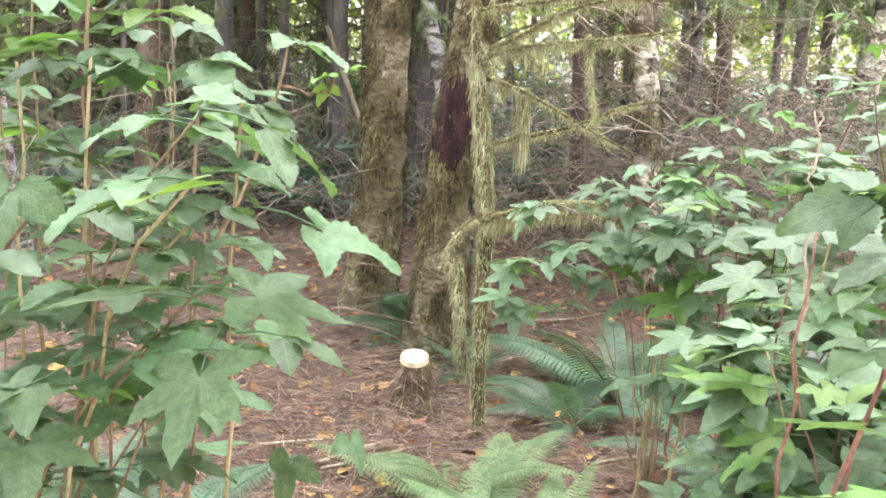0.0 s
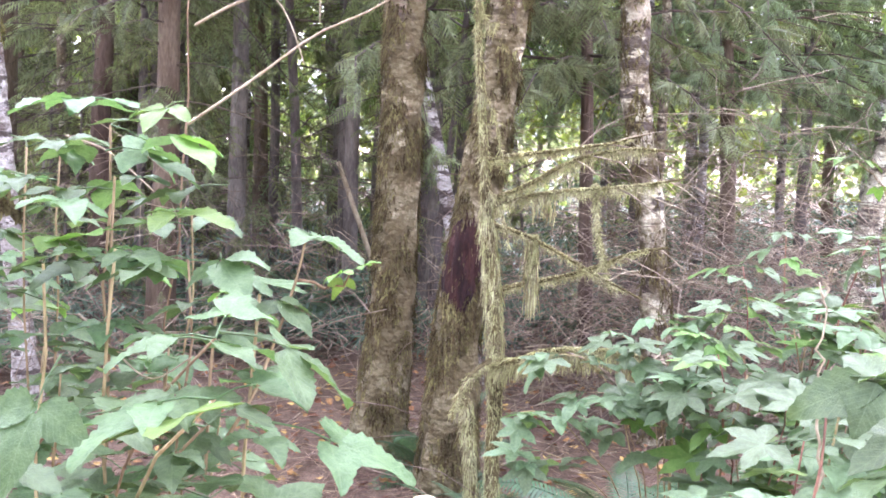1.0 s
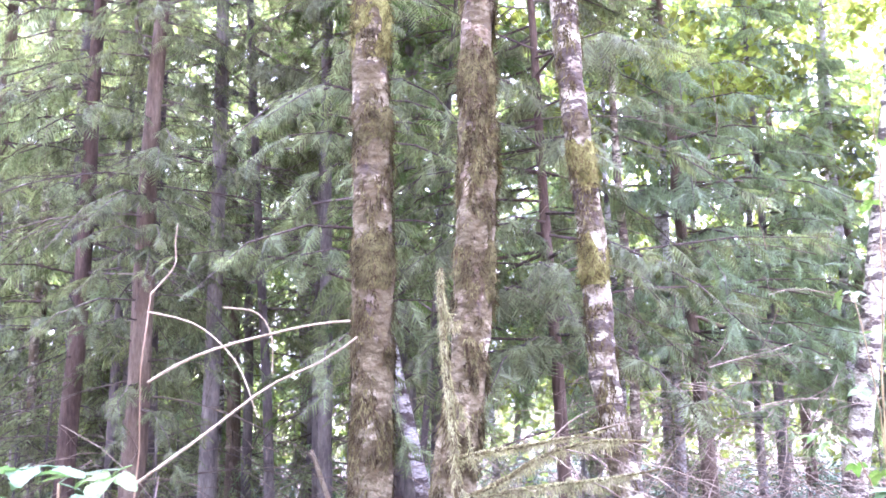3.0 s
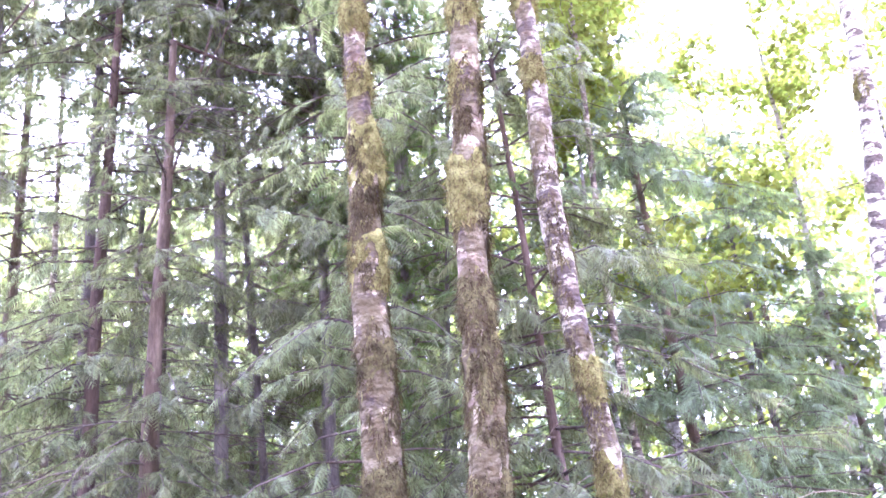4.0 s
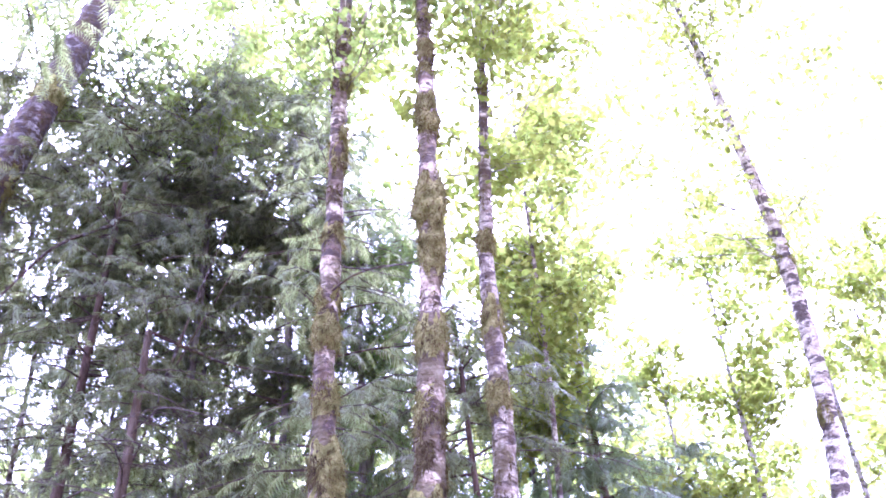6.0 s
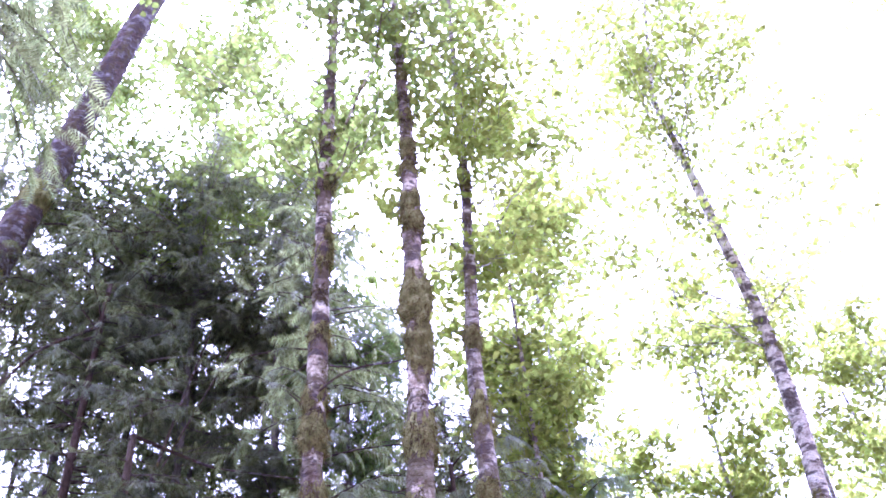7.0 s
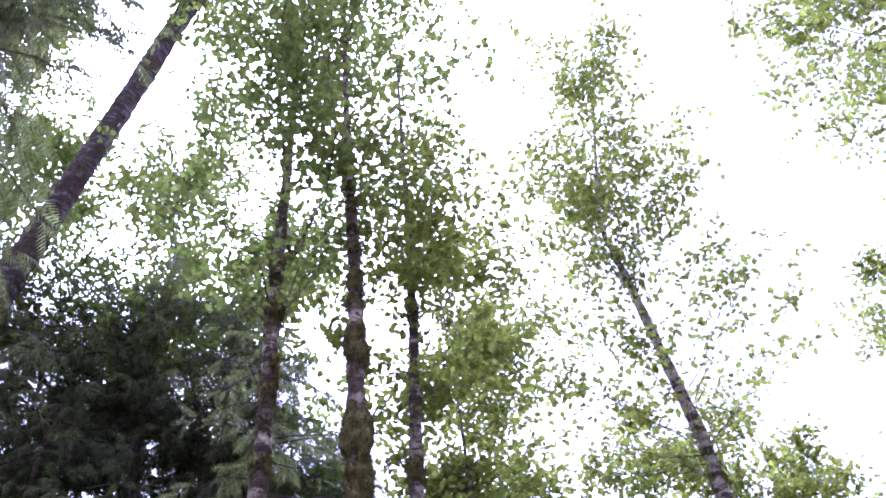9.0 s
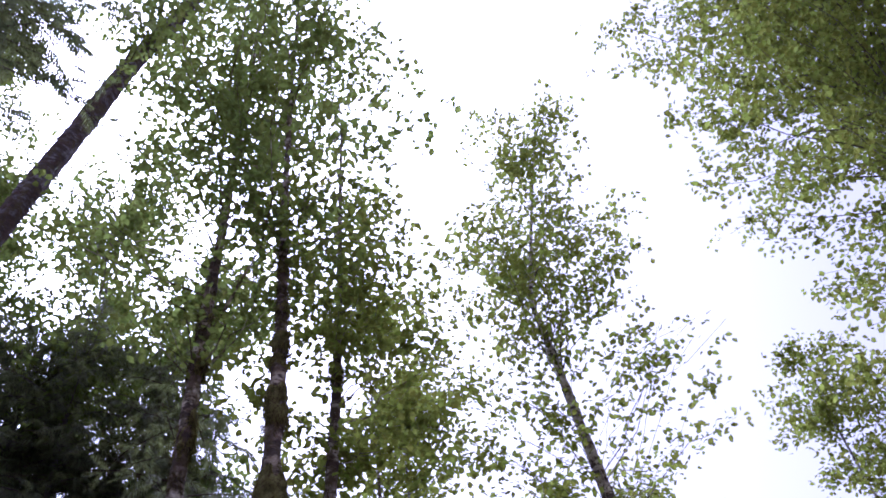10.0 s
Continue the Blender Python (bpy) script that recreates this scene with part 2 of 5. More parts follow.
M_CEDAR = material("cedar_sprays", [(0.118, 0.15, 0.082), (0.182, 0.225, 0.125), (0.25, 0.30, 0.175)], 2, rough=0.55, bump=0, island=0.4, vary=0.2, through_light=0.5, spec=0.5)
M_TWIG = material("dead_twig", [(0.14, 0.103, 0.072), (0.245, 0.188, 0.135), (0.37, 0.30, 0.226)], 20, bump=0.4, bumpscale=80, vary=0.3, island=0.3)
M_DEADWOOD = material("dark_dead_wood", [(0.06, 0.044, 0.034), (0.115, 0.086, 0.066), (0.19, 0.15, 0.118)], 20, bump=0.4, bumpscale=80, vary=0.3)
M_PALETWIG = material("bleached_twig", [(0.20, 0.15, 0.095), (0.31, 0.25, 0.165), (0.43, 0.36, 0.26)], 30, bump=0.3, bumpscale=120, stretch=(1, 1, 0.3))


def broad_leaf(name, dark, light, vein):
    """The skin of a large leaf: mottled green, paler veins along its own grain, a soft sheen, light coming through."""
    mat = material(name, [dark, [0.5 * (a + b) for a, b in zip(dark, light)], light], 14, rough=0.48, bump=0.25, bumpscale=60, vary=0.3, through_light=0.38, spec=0.36)
    nt = mat.node_tree
    n, l = nt.nodes, nt.links
    bsdf = next(q for q in n if q.type == "BSDF_PRINCIPLED")
    was = bsdf.inputs["Base Color"].links[0].from_socket
    uv = n.new("ShaderNodeUVMap")
    sep = n.new("ShaderNodeSeparateXYZ")
    l.new(uv.outputs[0], sep.inputs[0])
    side = n.new("ShaderNodeMath")
    side.operation = "SUBTRACT"
    side.inputs[1].default_value = 0.5
    l.new(sep.outputs[0], side.inputs[0])
    off = n.new("ShaderNodeMath")
    off.operation = "ABSOLUTE"
    l.new(side.outputs[0], off.inputs[0])
    slant = n.new("ShaderNodeMath")
    slant.operation = "MULTIPLY_ADD"
    slant.inputs[1].default_value = -0.55
    l.new(off.outputs[0], slant.inputs[0])
    l.new(sep.outputs[1], slant.inputs[2])
    wave = n.new("ShaderNodeMath")
    wave.operation = "PINGPONG"
    wave.inputs[1].default_value = 0.055
    l.new(slant.outputs[0], wave.inputs[0])
    rib = n.new("ShaderNodeMath")
    rib.operation = "LESS_THAN"
    rib.inputs[1].default_value = 0.007
    l.new(wave.outputs[0], rib.inputs[0])
    mid = n.new("ShaderNodeMath")
    mid.operation = "LESS_THAN"
    mid.inputs[1].default_value = 0.018
    l.new(off.outputs[0], mid.inputs[0])
    both = n.new("ShaderNodeMath")
    both.operation = "MAXIMUM"
    l.new(rib.outputs[0], both.inputs[0])
    l.new(mid.outputs[0], both.inputs[1])
    soft = n.new("ShaderNodeMath")
    soft.operation = "MULTIPLY"
    soft.inputs[1].default_value = 0.45
    l.new(both.outputs[0], soft.inputs[0])
    mix = n.new("ShaderNodeMix")
    mix.data_type = "RGBA"
    mix.inputs[7].default_value = (*vein, 1)
    l.new(soft.outputs[0], mix.inputs[0])
    l.new(was, mix.inputs[6])
    l.new(mix.outputs[2], bsdf.inputs["Base Color"])
    return mat


M_BERRY = broad_leaf("salmonberry_leaf", (0.06, 0.104, 0.039), (0.112, 0.17, 0.073), (0.165, 0.228, 0.11))
M_BERRY_YOUNG = broad_leaf("young_leaf", (0.09, 0.165, 0.035), (0.15, 0.24, 0.055), (0.22, 0.31, 0.1))
# salmonberry leaf lightened: the sky's sheen on the right thicket is in the colour
M_THICKET_SHEEN = broad_leaf("sky_sheen_leaf", (0.085, 0.13, 0.062), (0.15, 0.212, 0.108), (0.2, 0.27, 0.15))
M_CANE = material("tan_cane_bark", [(0.13, 0.095, 0.05), (0.24, 0.17, 0.09), (0.36, 0.27, 0.16)], 25, bump=0.4, bumpscale=90, stretch=(1, 1, 0.3), vary=0.3)
M_REDCANE = material("reddish_cane_bark", [(0.10, 0.045, 0.035), (0.19, 0.085, 0.06), (0.30, 0.15, 0.10)], 25, bump=0.4, bumpscale=90, stretch=(1, 1, 0.3), vary=0.2)
M_FERN = material("sword_fern", [(0.034, 0.07, 0.032), (0.056, 0.105, 0.047), (0.092, 0.155, 0.07)], 6, rough=0.5, bump=0, vary=0.35, through_light=0.3, spec=0.5)
M_PALEFERN = material("pale_fern", [(0.09, 0.15, 0.06), (0.15, 0.21, 0.09), (0.22, 0.27, 0.13)], 6, rough=0.6, bump=0, vary=0.25, through_light=0.35)
M_CUT = material("fresh_cut_wood", [(0.40, 0.28, 0.16), (0.56, 0.43, 0.28), (0.68, 0.56, 0.40)], 30, bump=0.2)
M_DEADLEAF = material("dead_leaf", [(0.10, 0.05, 0.025), (0.24, 0.12, 0.05), (0.42, 0.24, 0.10)], 9, bump=0.3, island=0.5)
M_LITTER = material("needle_litter", [(0.10, 0.06, 0.043), (0.20, 0.128, 0.09), (0.33, 0.23, 0.165)], 20, bump=0.4, bumpscale=80, island=0.45)
M_SALAL = material("dark_undergrowth", [(0.05, 0.078, 0.055), (0.085, 0.125, 0.085), (0.125, 0.175, 0.12)], 3, rough=0.5, bump=0, island=0.45, through_light=0.2)
# ---- the ground ----
def build_ground():
    near = np.linspace(-14, 14, 113)
    far = np.array([18, 24, 32, 45, 70, 120, 250, 600, 1500])
    xs = np.r_[-far[::-1], near, far]
    ys = np.r_[-far[::-1], near, far] + 4
    g = Geo()
    v = [(x, y, ground_z(x, y) + (0.02 * noise.noise((x * 5, y * 5, 0)) + 0.012 * noise.noise((x * 11, y * 11, 5)) if abs(x) < 14 else 0)) for y in ys for x in xs]
    k = len(xs)
    f = [(j * k + i, j * k + i + 1, (j + 1) * k + i + 1, (j + 1) * k + i) for j in range(len(ys) - 1) for i in range(k - 1)]
    g.add(v, f)
    ob = part("ground", g, M_SOIL)
    tagged(ob, "brown forest floor of soil and needle litter", "ground", kind="structure")


build_ground()
# ---- small shapes that trees are made of ----
LEAF = ([(0, 0, 0), (-0.36, 0.36, 0.09), (-0.27, 0.80, 0.06), (0.08, 1, -0.05), (0.40, 0.48, 0.09)], [(0, 3, 1), (1, 3, 2), (0, 4, 3)], [(0.5, 0), (0, 0.35), (0.2, 0.8), (0.5, 1), (1, 0.5)])
BLADE = ([(-0.5, 0, 0), (0.5, 0, 0), (0.12, 0.05, -0.6), (0, 0.02, -1)], [(0, 1, 2), (0, 2, 3)], [(0, 0), (1, 0), (0.6, 0.6), (0.5, 1)])


def spray_shape(pairs, droop):
    """A flat conifer branchlet, 1 long along y: a rib and narrow tapering side twigs, hanging at the tip."""
    v, f = [], []

    def strip(a, b, w, drop):
        a, b = np.array(a, float), np.array(b, float)
        d = b - a
        s = np.array([d[1], -d[0], 0.0])
        s *= w / (np.linalg.norm(s) + 1e-9)
        k = len(v)
        v.extend([a - s, a + s, b - (0, 0, drop)])
        f.append((k, k + 1, k + 2))

    for i in range(pairs):
        u = (i + 0.5) / pairs
        z = -droop * u * u
        ln = 0.25 * math.sin(math.pi * (0.16 + 0.78 * u)) * (1 + 0.25 * noise.noise((i * 3.7, droop * 9, 1)))
        for side in (-1, 1):
            w = 0.027 * (1 + 0.3 * side * noise.noise((i * 1.7, 5, 2)))
            strip((0, u * 0.92, z), (side * ln, u * 0.92 + ln * 0.6, z - 0.02), w, 0.62 * ln + 0.02)
    strip((0, 0, 0), (0, 0.55, -droop * 0.3), 0.012, 0)
    strip((0, 0.5, -droop * 0.25), (0, 1, -droop * 0.95), 0.03, 0.02)
    v = np.array(v)
    return v, f, np.c_[v[:, 0] + 0.5, v[:, 1]]


SPRAY_FINE, SPRAY_COARSE = spray_shape(10, 0.3), spray_shape(7, 0.4)


def branch_line(start, az, length, rise, sag, n=7, wander=0.06):
    """Points of a bough that leaves start towards az, rises and then sags."""
    u = np.linspace(0, 1, n)
    w = np.cumsum(RNG.normal(0, wander, (n, 2)), axis=0) * length * u[:, None] * 0.5
    along = length * u
    return np.asarray(start) + np.stack([np.sin(az) * along + w[:, 0], np.cos(az) * along + w[:, 1], rise * along - sag * along * u], 1)


def conifer_crown(height, low, radius, boughs, per_bough, fine, size, taper=0.66):
    """Two meshes of a hemlock: boughs of wood, and needle sprays along them."""
    wood, green = Geo(), Geo()
    mats = []
    for i in range(boughs):
        u = RNG.uniform(0, 1) ** 0.9
        z = low + (height - low) * u
        ln = radius * (1 - taper * u) * RNG.uniform(0.6, 1.15) + 0.15
        az = RNG.uniform(0, 2 * math.pi)
        line = branch_line((0, 0, z), az, ln, RNG.normal(0.12, 0.12), RNG.uniform(0.25, 0.6))
        tube(wood, line[::2], np.linspace(0.006 + 0.006 * ln, 0.003, 4), 3, cap=False)
        k = max(3, int(per_bough * ln / radius * RNG.uniform(0.7, 1.3)))
        t = RNG.uniform(0.12, 1.0, k)
        where = np.stack([np.interp(t, np.linspace(0, 1, len(line)), line[:, c]) for c in range(3)], 1)
        side = RNG.choice([-1, 1], k) * RNG.uniform(0.35, 1.15, k) * (1.15 - 0.75 * t)
        ang = -(az + side)
        s = size * RNG.uniform(0.6, 1.25, k) * (1.15 - 0.5 * t)
        mats.append(placed(rot(RNG.normal(-0.55, 0.35, k), RNG.normal(0, 0.5, k), ang), s, where))
    mats = np.concatenate(mats)
    shape = SPRAY_FINE if fine else SPRAY_COARSE
    green.many(*shape, mats)
    return wood.mesh("bough_wood"), green.mesh("foliage", False)


def dead_branch_mesh(length, twigs, seed, sag=0.25):
    """A bare bough with side twigs, along +y from the trunk."""
    g = Geo()
    line = branch_line((0, 0, 0), 0, length, RNG.normal(0.05, 0.12), sag, 8, 0.09)
    tube(g, line, np.linspace(0.008, 0.0025, 8), 4)
    for _ in range(twigs):
        t = RNG.uniform(0.2, 1)
        p = np.array([np.interp(t, np.linspace(0, 1, 8), line[:, c]) for c in range(3)])
        ln = RNG.uniform(0.12, 0.5) * length * (1.1 - t * 0.5)
        s = branch_line(p, RNG.choice([-1, 1]) * RNG.uniform(0.4, 1.2), ln, RNG.normal(-0.1, 0.2), RNG.uniform(0.1, 0.6), 5, 0.12)
        tube(g, s, np.linspace(0.004, 0.0015, 5), 3, cap=False)
    return g.mesh("dead_branch")


DEAD = [dead_branch_mesh(l, k, 0, s) for l, k, s in ((1.5, 7, 0.3), (1.1, 6, 0.2), (0.8, 4, 0.1), (1.9, 9, 0.35), (0.5, 3, 0.5))]
for me in DEAD:
    me.materials.append(M_DEADWOOD)
NEAR_CROWNS = [conifer_crown(h, lo, r, b, p, True, s, tp) for h, lo, r, b, p, s, tp in
               ((13.5, 3.4, 2.3, 100, 18, 0.36, 0.5), (12.0, 2.8, 1.9, 100, 22, 0.33, 0.6), (8.3, 2.6, 2.1, 105, 34, 0.33, 0.7), (13.2, 8.0, 1.9, 92, 28, 0.38, 0.4), (11.2, 4.8, 1.7, 95, 32, 0.33, 0.6))]
SAPLING = conifer_crown(2.6, 0.15, 0.9, 45, 9, False, 0.28, 0.8)
FAR_CROWNS = [conifer_crown(h, lo, r, b, p, False, s) for h, lo, r, b, p, s in
              ((12.5, 1.4, 2.4, 95, 14, 0.63), (10.0, 1.0, 2.2, 85, 13, 0.61), (8.0, 0.3, 2.0, 80, 13, 0.55))]


def trunk_line(h, sx, sy, n, wobble, seed):
    z = np.linspace(0, h, n)
    return np.stack([sx * z + wobble * np.array([noise.noise((q * 0.35, seed, 0)) for q in z]) * np.minimum(1, z / 2),
                     sy * z + wobble * np.array([noise.noise((q * 0.35, seed, 7)) for q in z]) * np.minimum(1, z / 2), z], 1)


def conifer(x, y, sx, r, crown, bark, needles, label, group, dead=8, scale=1.0, turn=0.0, dead_low=0.8, dead_high=7.0, sy=0.0):
    """A standing conifer: trunk, boughs, needles and dead lower branches."""
    wood, green = crown
    top = max(v.co.z for v in wood.vertices) * scale
    tree = thing("conifer_tree", (x, y, ground_z(x, y) - 0.05), label, "tree", group)
    line = trunk_line(top * 0.9, sx, sy, 26, 0.05, x * 3.1 + y)
    flare = 1 + 0.35 * np.exp(-line[:, 2] / 0.35)
    part("trunk", tube(Geo(), line, r * (1 - 0.85 * line[:, 2] / top) * flare + 0.006, 10, 0.12, 0.12, seed=x), bark, tree)
    for name, me, mat in (("bough_wood", wood, M_DEADWOOD), ("foliage", green, needles)):
        if not me.materials:
            me.materials.append(mat)
        ob = tagged(part(name, me, mat, tree), kind="stuff")
        ob.material_slots[0].link = "OBJECT"
        ob.material_slots[0].material = mat
        ob.matrix_basis = Matrix.Rotation(math.atan(sx), 4, "Y") @ Matrix.Rotation(turn, 4, "Z") @ Matrix.Scale(scale, 4)
    for i in range(int(dead * 2.2)):
        z = RNG.uniform(dead_low, dead_high)
        ob = part("dead_branch", DEAD[int(RNG.integers(len(DEAD)))], M_DEADWOOD, tree)
        k = RNG.uniform(0.7, 1.15)
        ob.matrix_basis = Matrix.LocRotScale((sx * z, sy * z, z), Euler((RNG.normal(0, 0.15), 0, RNG.uniform(0, 2 * math.pi))), (k, k, k))
    return tree


def moss_blades(g, pts, radii, count, length, width, bias=None, lo=0.0, hi=1.0, out=0.0, patch=None, flare=0.3):
    """Hanging tufts of moss on a limb; bias: the side (an angle from +x) on which they are thick."""
    pts, radii = np.asarray(pts, float), np.broadcast_to(np.asarray(radii, float), (len(pts),))
    t = RNG.uniform(lo, hi, count)
    base = np.linspace(0, 1, len(pts))
    p = np.stack([np.interp(t, base, pts[:, c]) for c in range(3)], 1)
    r = np.interp(t, base, radii)
    a = RNG.uniform(0, 2 * math.pi, count) if bias is None else RNG.normal(bias, 1.0, count)
    tan = pts[-1] - pts[0]
    tan = tan / np.linalg.norm(tan)
    if abs(tan[2]) > 0.6:
        off = np.stack([np.cos(a), np.sin(a), 0 * a], 1)
    else:
        side = np.array([-tan[1], tan[0], 0]) / (np.hypot(tan[0], tan[1]) + 1e-9)
        off = np.cos(a)[:, None] * side + np.sin(a)[:, None] * np.array([0, 0, 1.0])
    m = rot(RNG.normal(0.0, flare, count), RNG.normal(0, flare, count), a - math.pi / 2)
    scale = np.stack([width * RNG.uniform(0.6, 1.4, count), length * RNG.uniform(0.6, 1.4, count), length * RNG.uniform(0.35, 1.5, count)], 1)
    mats = placed(m * scale[:, None, :], np.ones(count), p + off * (r * 0.96 + out)[:, None])
    if patch is not None:
        where = mats[:, :3, 3]
        keep = np.array([noise.noise((q[0] * 7 + 3, q[1] * 7, q[2] * 4.5)) + 0.5 * noise.noise((q[0] * 19, q[1] * 19, q[2] * 12)) > patch for q in where])
        mats = mats[keep]
    g.many(*BLADE, mats)
    return g


def leafy_crown(tree, centre_line, clumps, leaves, leaf_size, spread, mat, limb_mat, sigma=0.29, limb_r=0.013):
    """Limbs and leaves of a broadleaf crown. centre_line(u) gives the trunk's point, spread(u) the reach of its limbs; u is 0 to 1 up the crown."""
    green = Geo()
    mats = []
    for i in range(clumps):
        if i % 4 == 0:
            u0, az0, far = RNG.uniform(0.05, 0.98) ** (spread(0) / spread(1)) ** 0.25, RNG.uniform(0, 2 * math.pi), 0.25 + 0.8 * RNG.uniform() ** 0.5
        u = min(1.0, abs(u0 + RNG.normal(0, 0.025)))
        az = az0 + RNG.normal(0, 0.3)
        reach = spread(u) * far * RNG.uniform(0.7, 1.05) * min(1, 0.7 + 2 * u)
        end = np.asarray(centre_line(u), float) + (math.sin(az) * reach, math.cos(az) * reach, 0)
        start = np.asarray(centre_line(u - 0.03 - 0.06 * reach), float)
        mid = 0.5 * (start + end) + (RNG.normal(0, 0.08) * reach, RNG.normal(0, 0.08) * reach, RNG.uniform(-0.1, 0.22) * reach)
        line = smooth_path([start, mid, end], 6)
        line[1:-1] += RNG.normal(0, 0.05, (4, 3))
        part("limb", tube(Geo(), line, np.linspace(limb_r * (0.35 + 0.3 * reach) * (0.45 if i % 3 else 1), 0.0025, 6), 3, cap=False), limb_mat, tree)
        knots = max(3, int(leaves * RNG.uniform(0.5, 1.5) / 3.5))
        t = RNG.beta(1.6, 0.9, knots)
        q = np.stack([np.interp(t, np.linspace(0, 1, 6), line[:, c]) for c in range(3)], 1)
        ball = RNG.normal(0, 1, (knots, 3))
        ball *= (RNG.uniform(0, 1, knots) ** 0.45 / np.linalg.norm(ball, axis=1))[:, None]
        q += ball * (sigma * RNG.uniform(0.7, 1.3)) * (1.15, 1.15, 0.6)
        q = np.repeat(q, RNG.integers(3, 8, knots), axis=0)
        k = len(q)
        q += RNG.normal(0, leaf_size * 0.75, (k, 3))
        mats.append(placed(turns(k, (-0.5, 0.5), 0.4), leaf_size * RNG.uniform(0.6, 1.25, k), q))
    green.many(*LEAF, np.concatenate(mats))
    tagged(part("foliage", green, mat, tree, smooth=False), kind="stuff")


def moss_sleeve(low, high, swell, at, radius, seed):
    """Moss that swells round a trunk between two heights, ragged at its edges and thicker on one side."""
    g = Geo()
    n, k = max(12, int((high - low) / 0.022)), 22
    lean = RNG.uniform(0, 2 * math.pi)
    v, where, turn = [], [], []
    for i in range(n):
        t = i / (n - 1)
        p, rr = at(low + (high - low) * t), float(radius(low + (high - low) * t))
        for j in range(k):
            a = 2 * math.pi * j / k
            c, d = math.cos(a), math.sin(a)
            u = t + 0.30 * noise.noise((c * 1.1 + seed, d * 1.1, 4.0)) + 0.12 * noise.noise((c * 3, d * 3 + seed, 9.0))
            full = math.sin(math.pi * min(1, max(0, u))) ** 0.55
            full *= 0.66 + 0.4 * math.cos(a - lean) + 0.55 * noise.noise((c * 1.6, d * 1.6 + seed, p[2] * 7)) + 0.3 * noise.noise((c * 4, d * 4, p[2] * 17 + seed))
            r = rr * (0.9 + (0.14 + 0.8 * swell) * max(0.0, full)) * (1 + 0.09 * noise.noise((c * 5, d * 5 + seed, p[2] * 30)) + 0.06 * noise.noise((c * 11, d * 11, p[2] * 60 + seed)))
            v.append((p[0] + r * c, p[1] + r * d, p[2]))
            if full > 0.3:
                where.append(v[-1])
                turn.append(a)
    g.add(v, [(i * k + j, i * k + (j + 1) % k, (i + 1) * k + (j + 1) % k, (i + 1) * k + j) for i in range(n - 1) for j in range(k)])
    if where:
        m = int(4200 * (high - low)) + 200
        pick = RNG.integers(0, len(where), m)
        w, a = np.array(where)[pick] + RNG.normal(0, 0.008, (m, 3)), np.array(turn)[pick]
        size = np.stack([0.007 * RNG.uniform(0.6, 1.4, m), 0.03 * RNG.uniform(0.6, 1.4, m), 0.038 * RNG.uniform(0.4, 1.9, m)], 1)
        g.many(*BLADE, placed(rot(RNG.normal(0, 0.5, m), RNG.normal(0, 0.5, m), a - math.pi / 2) * size[:, None, :], np.ones(m), w))
    return g


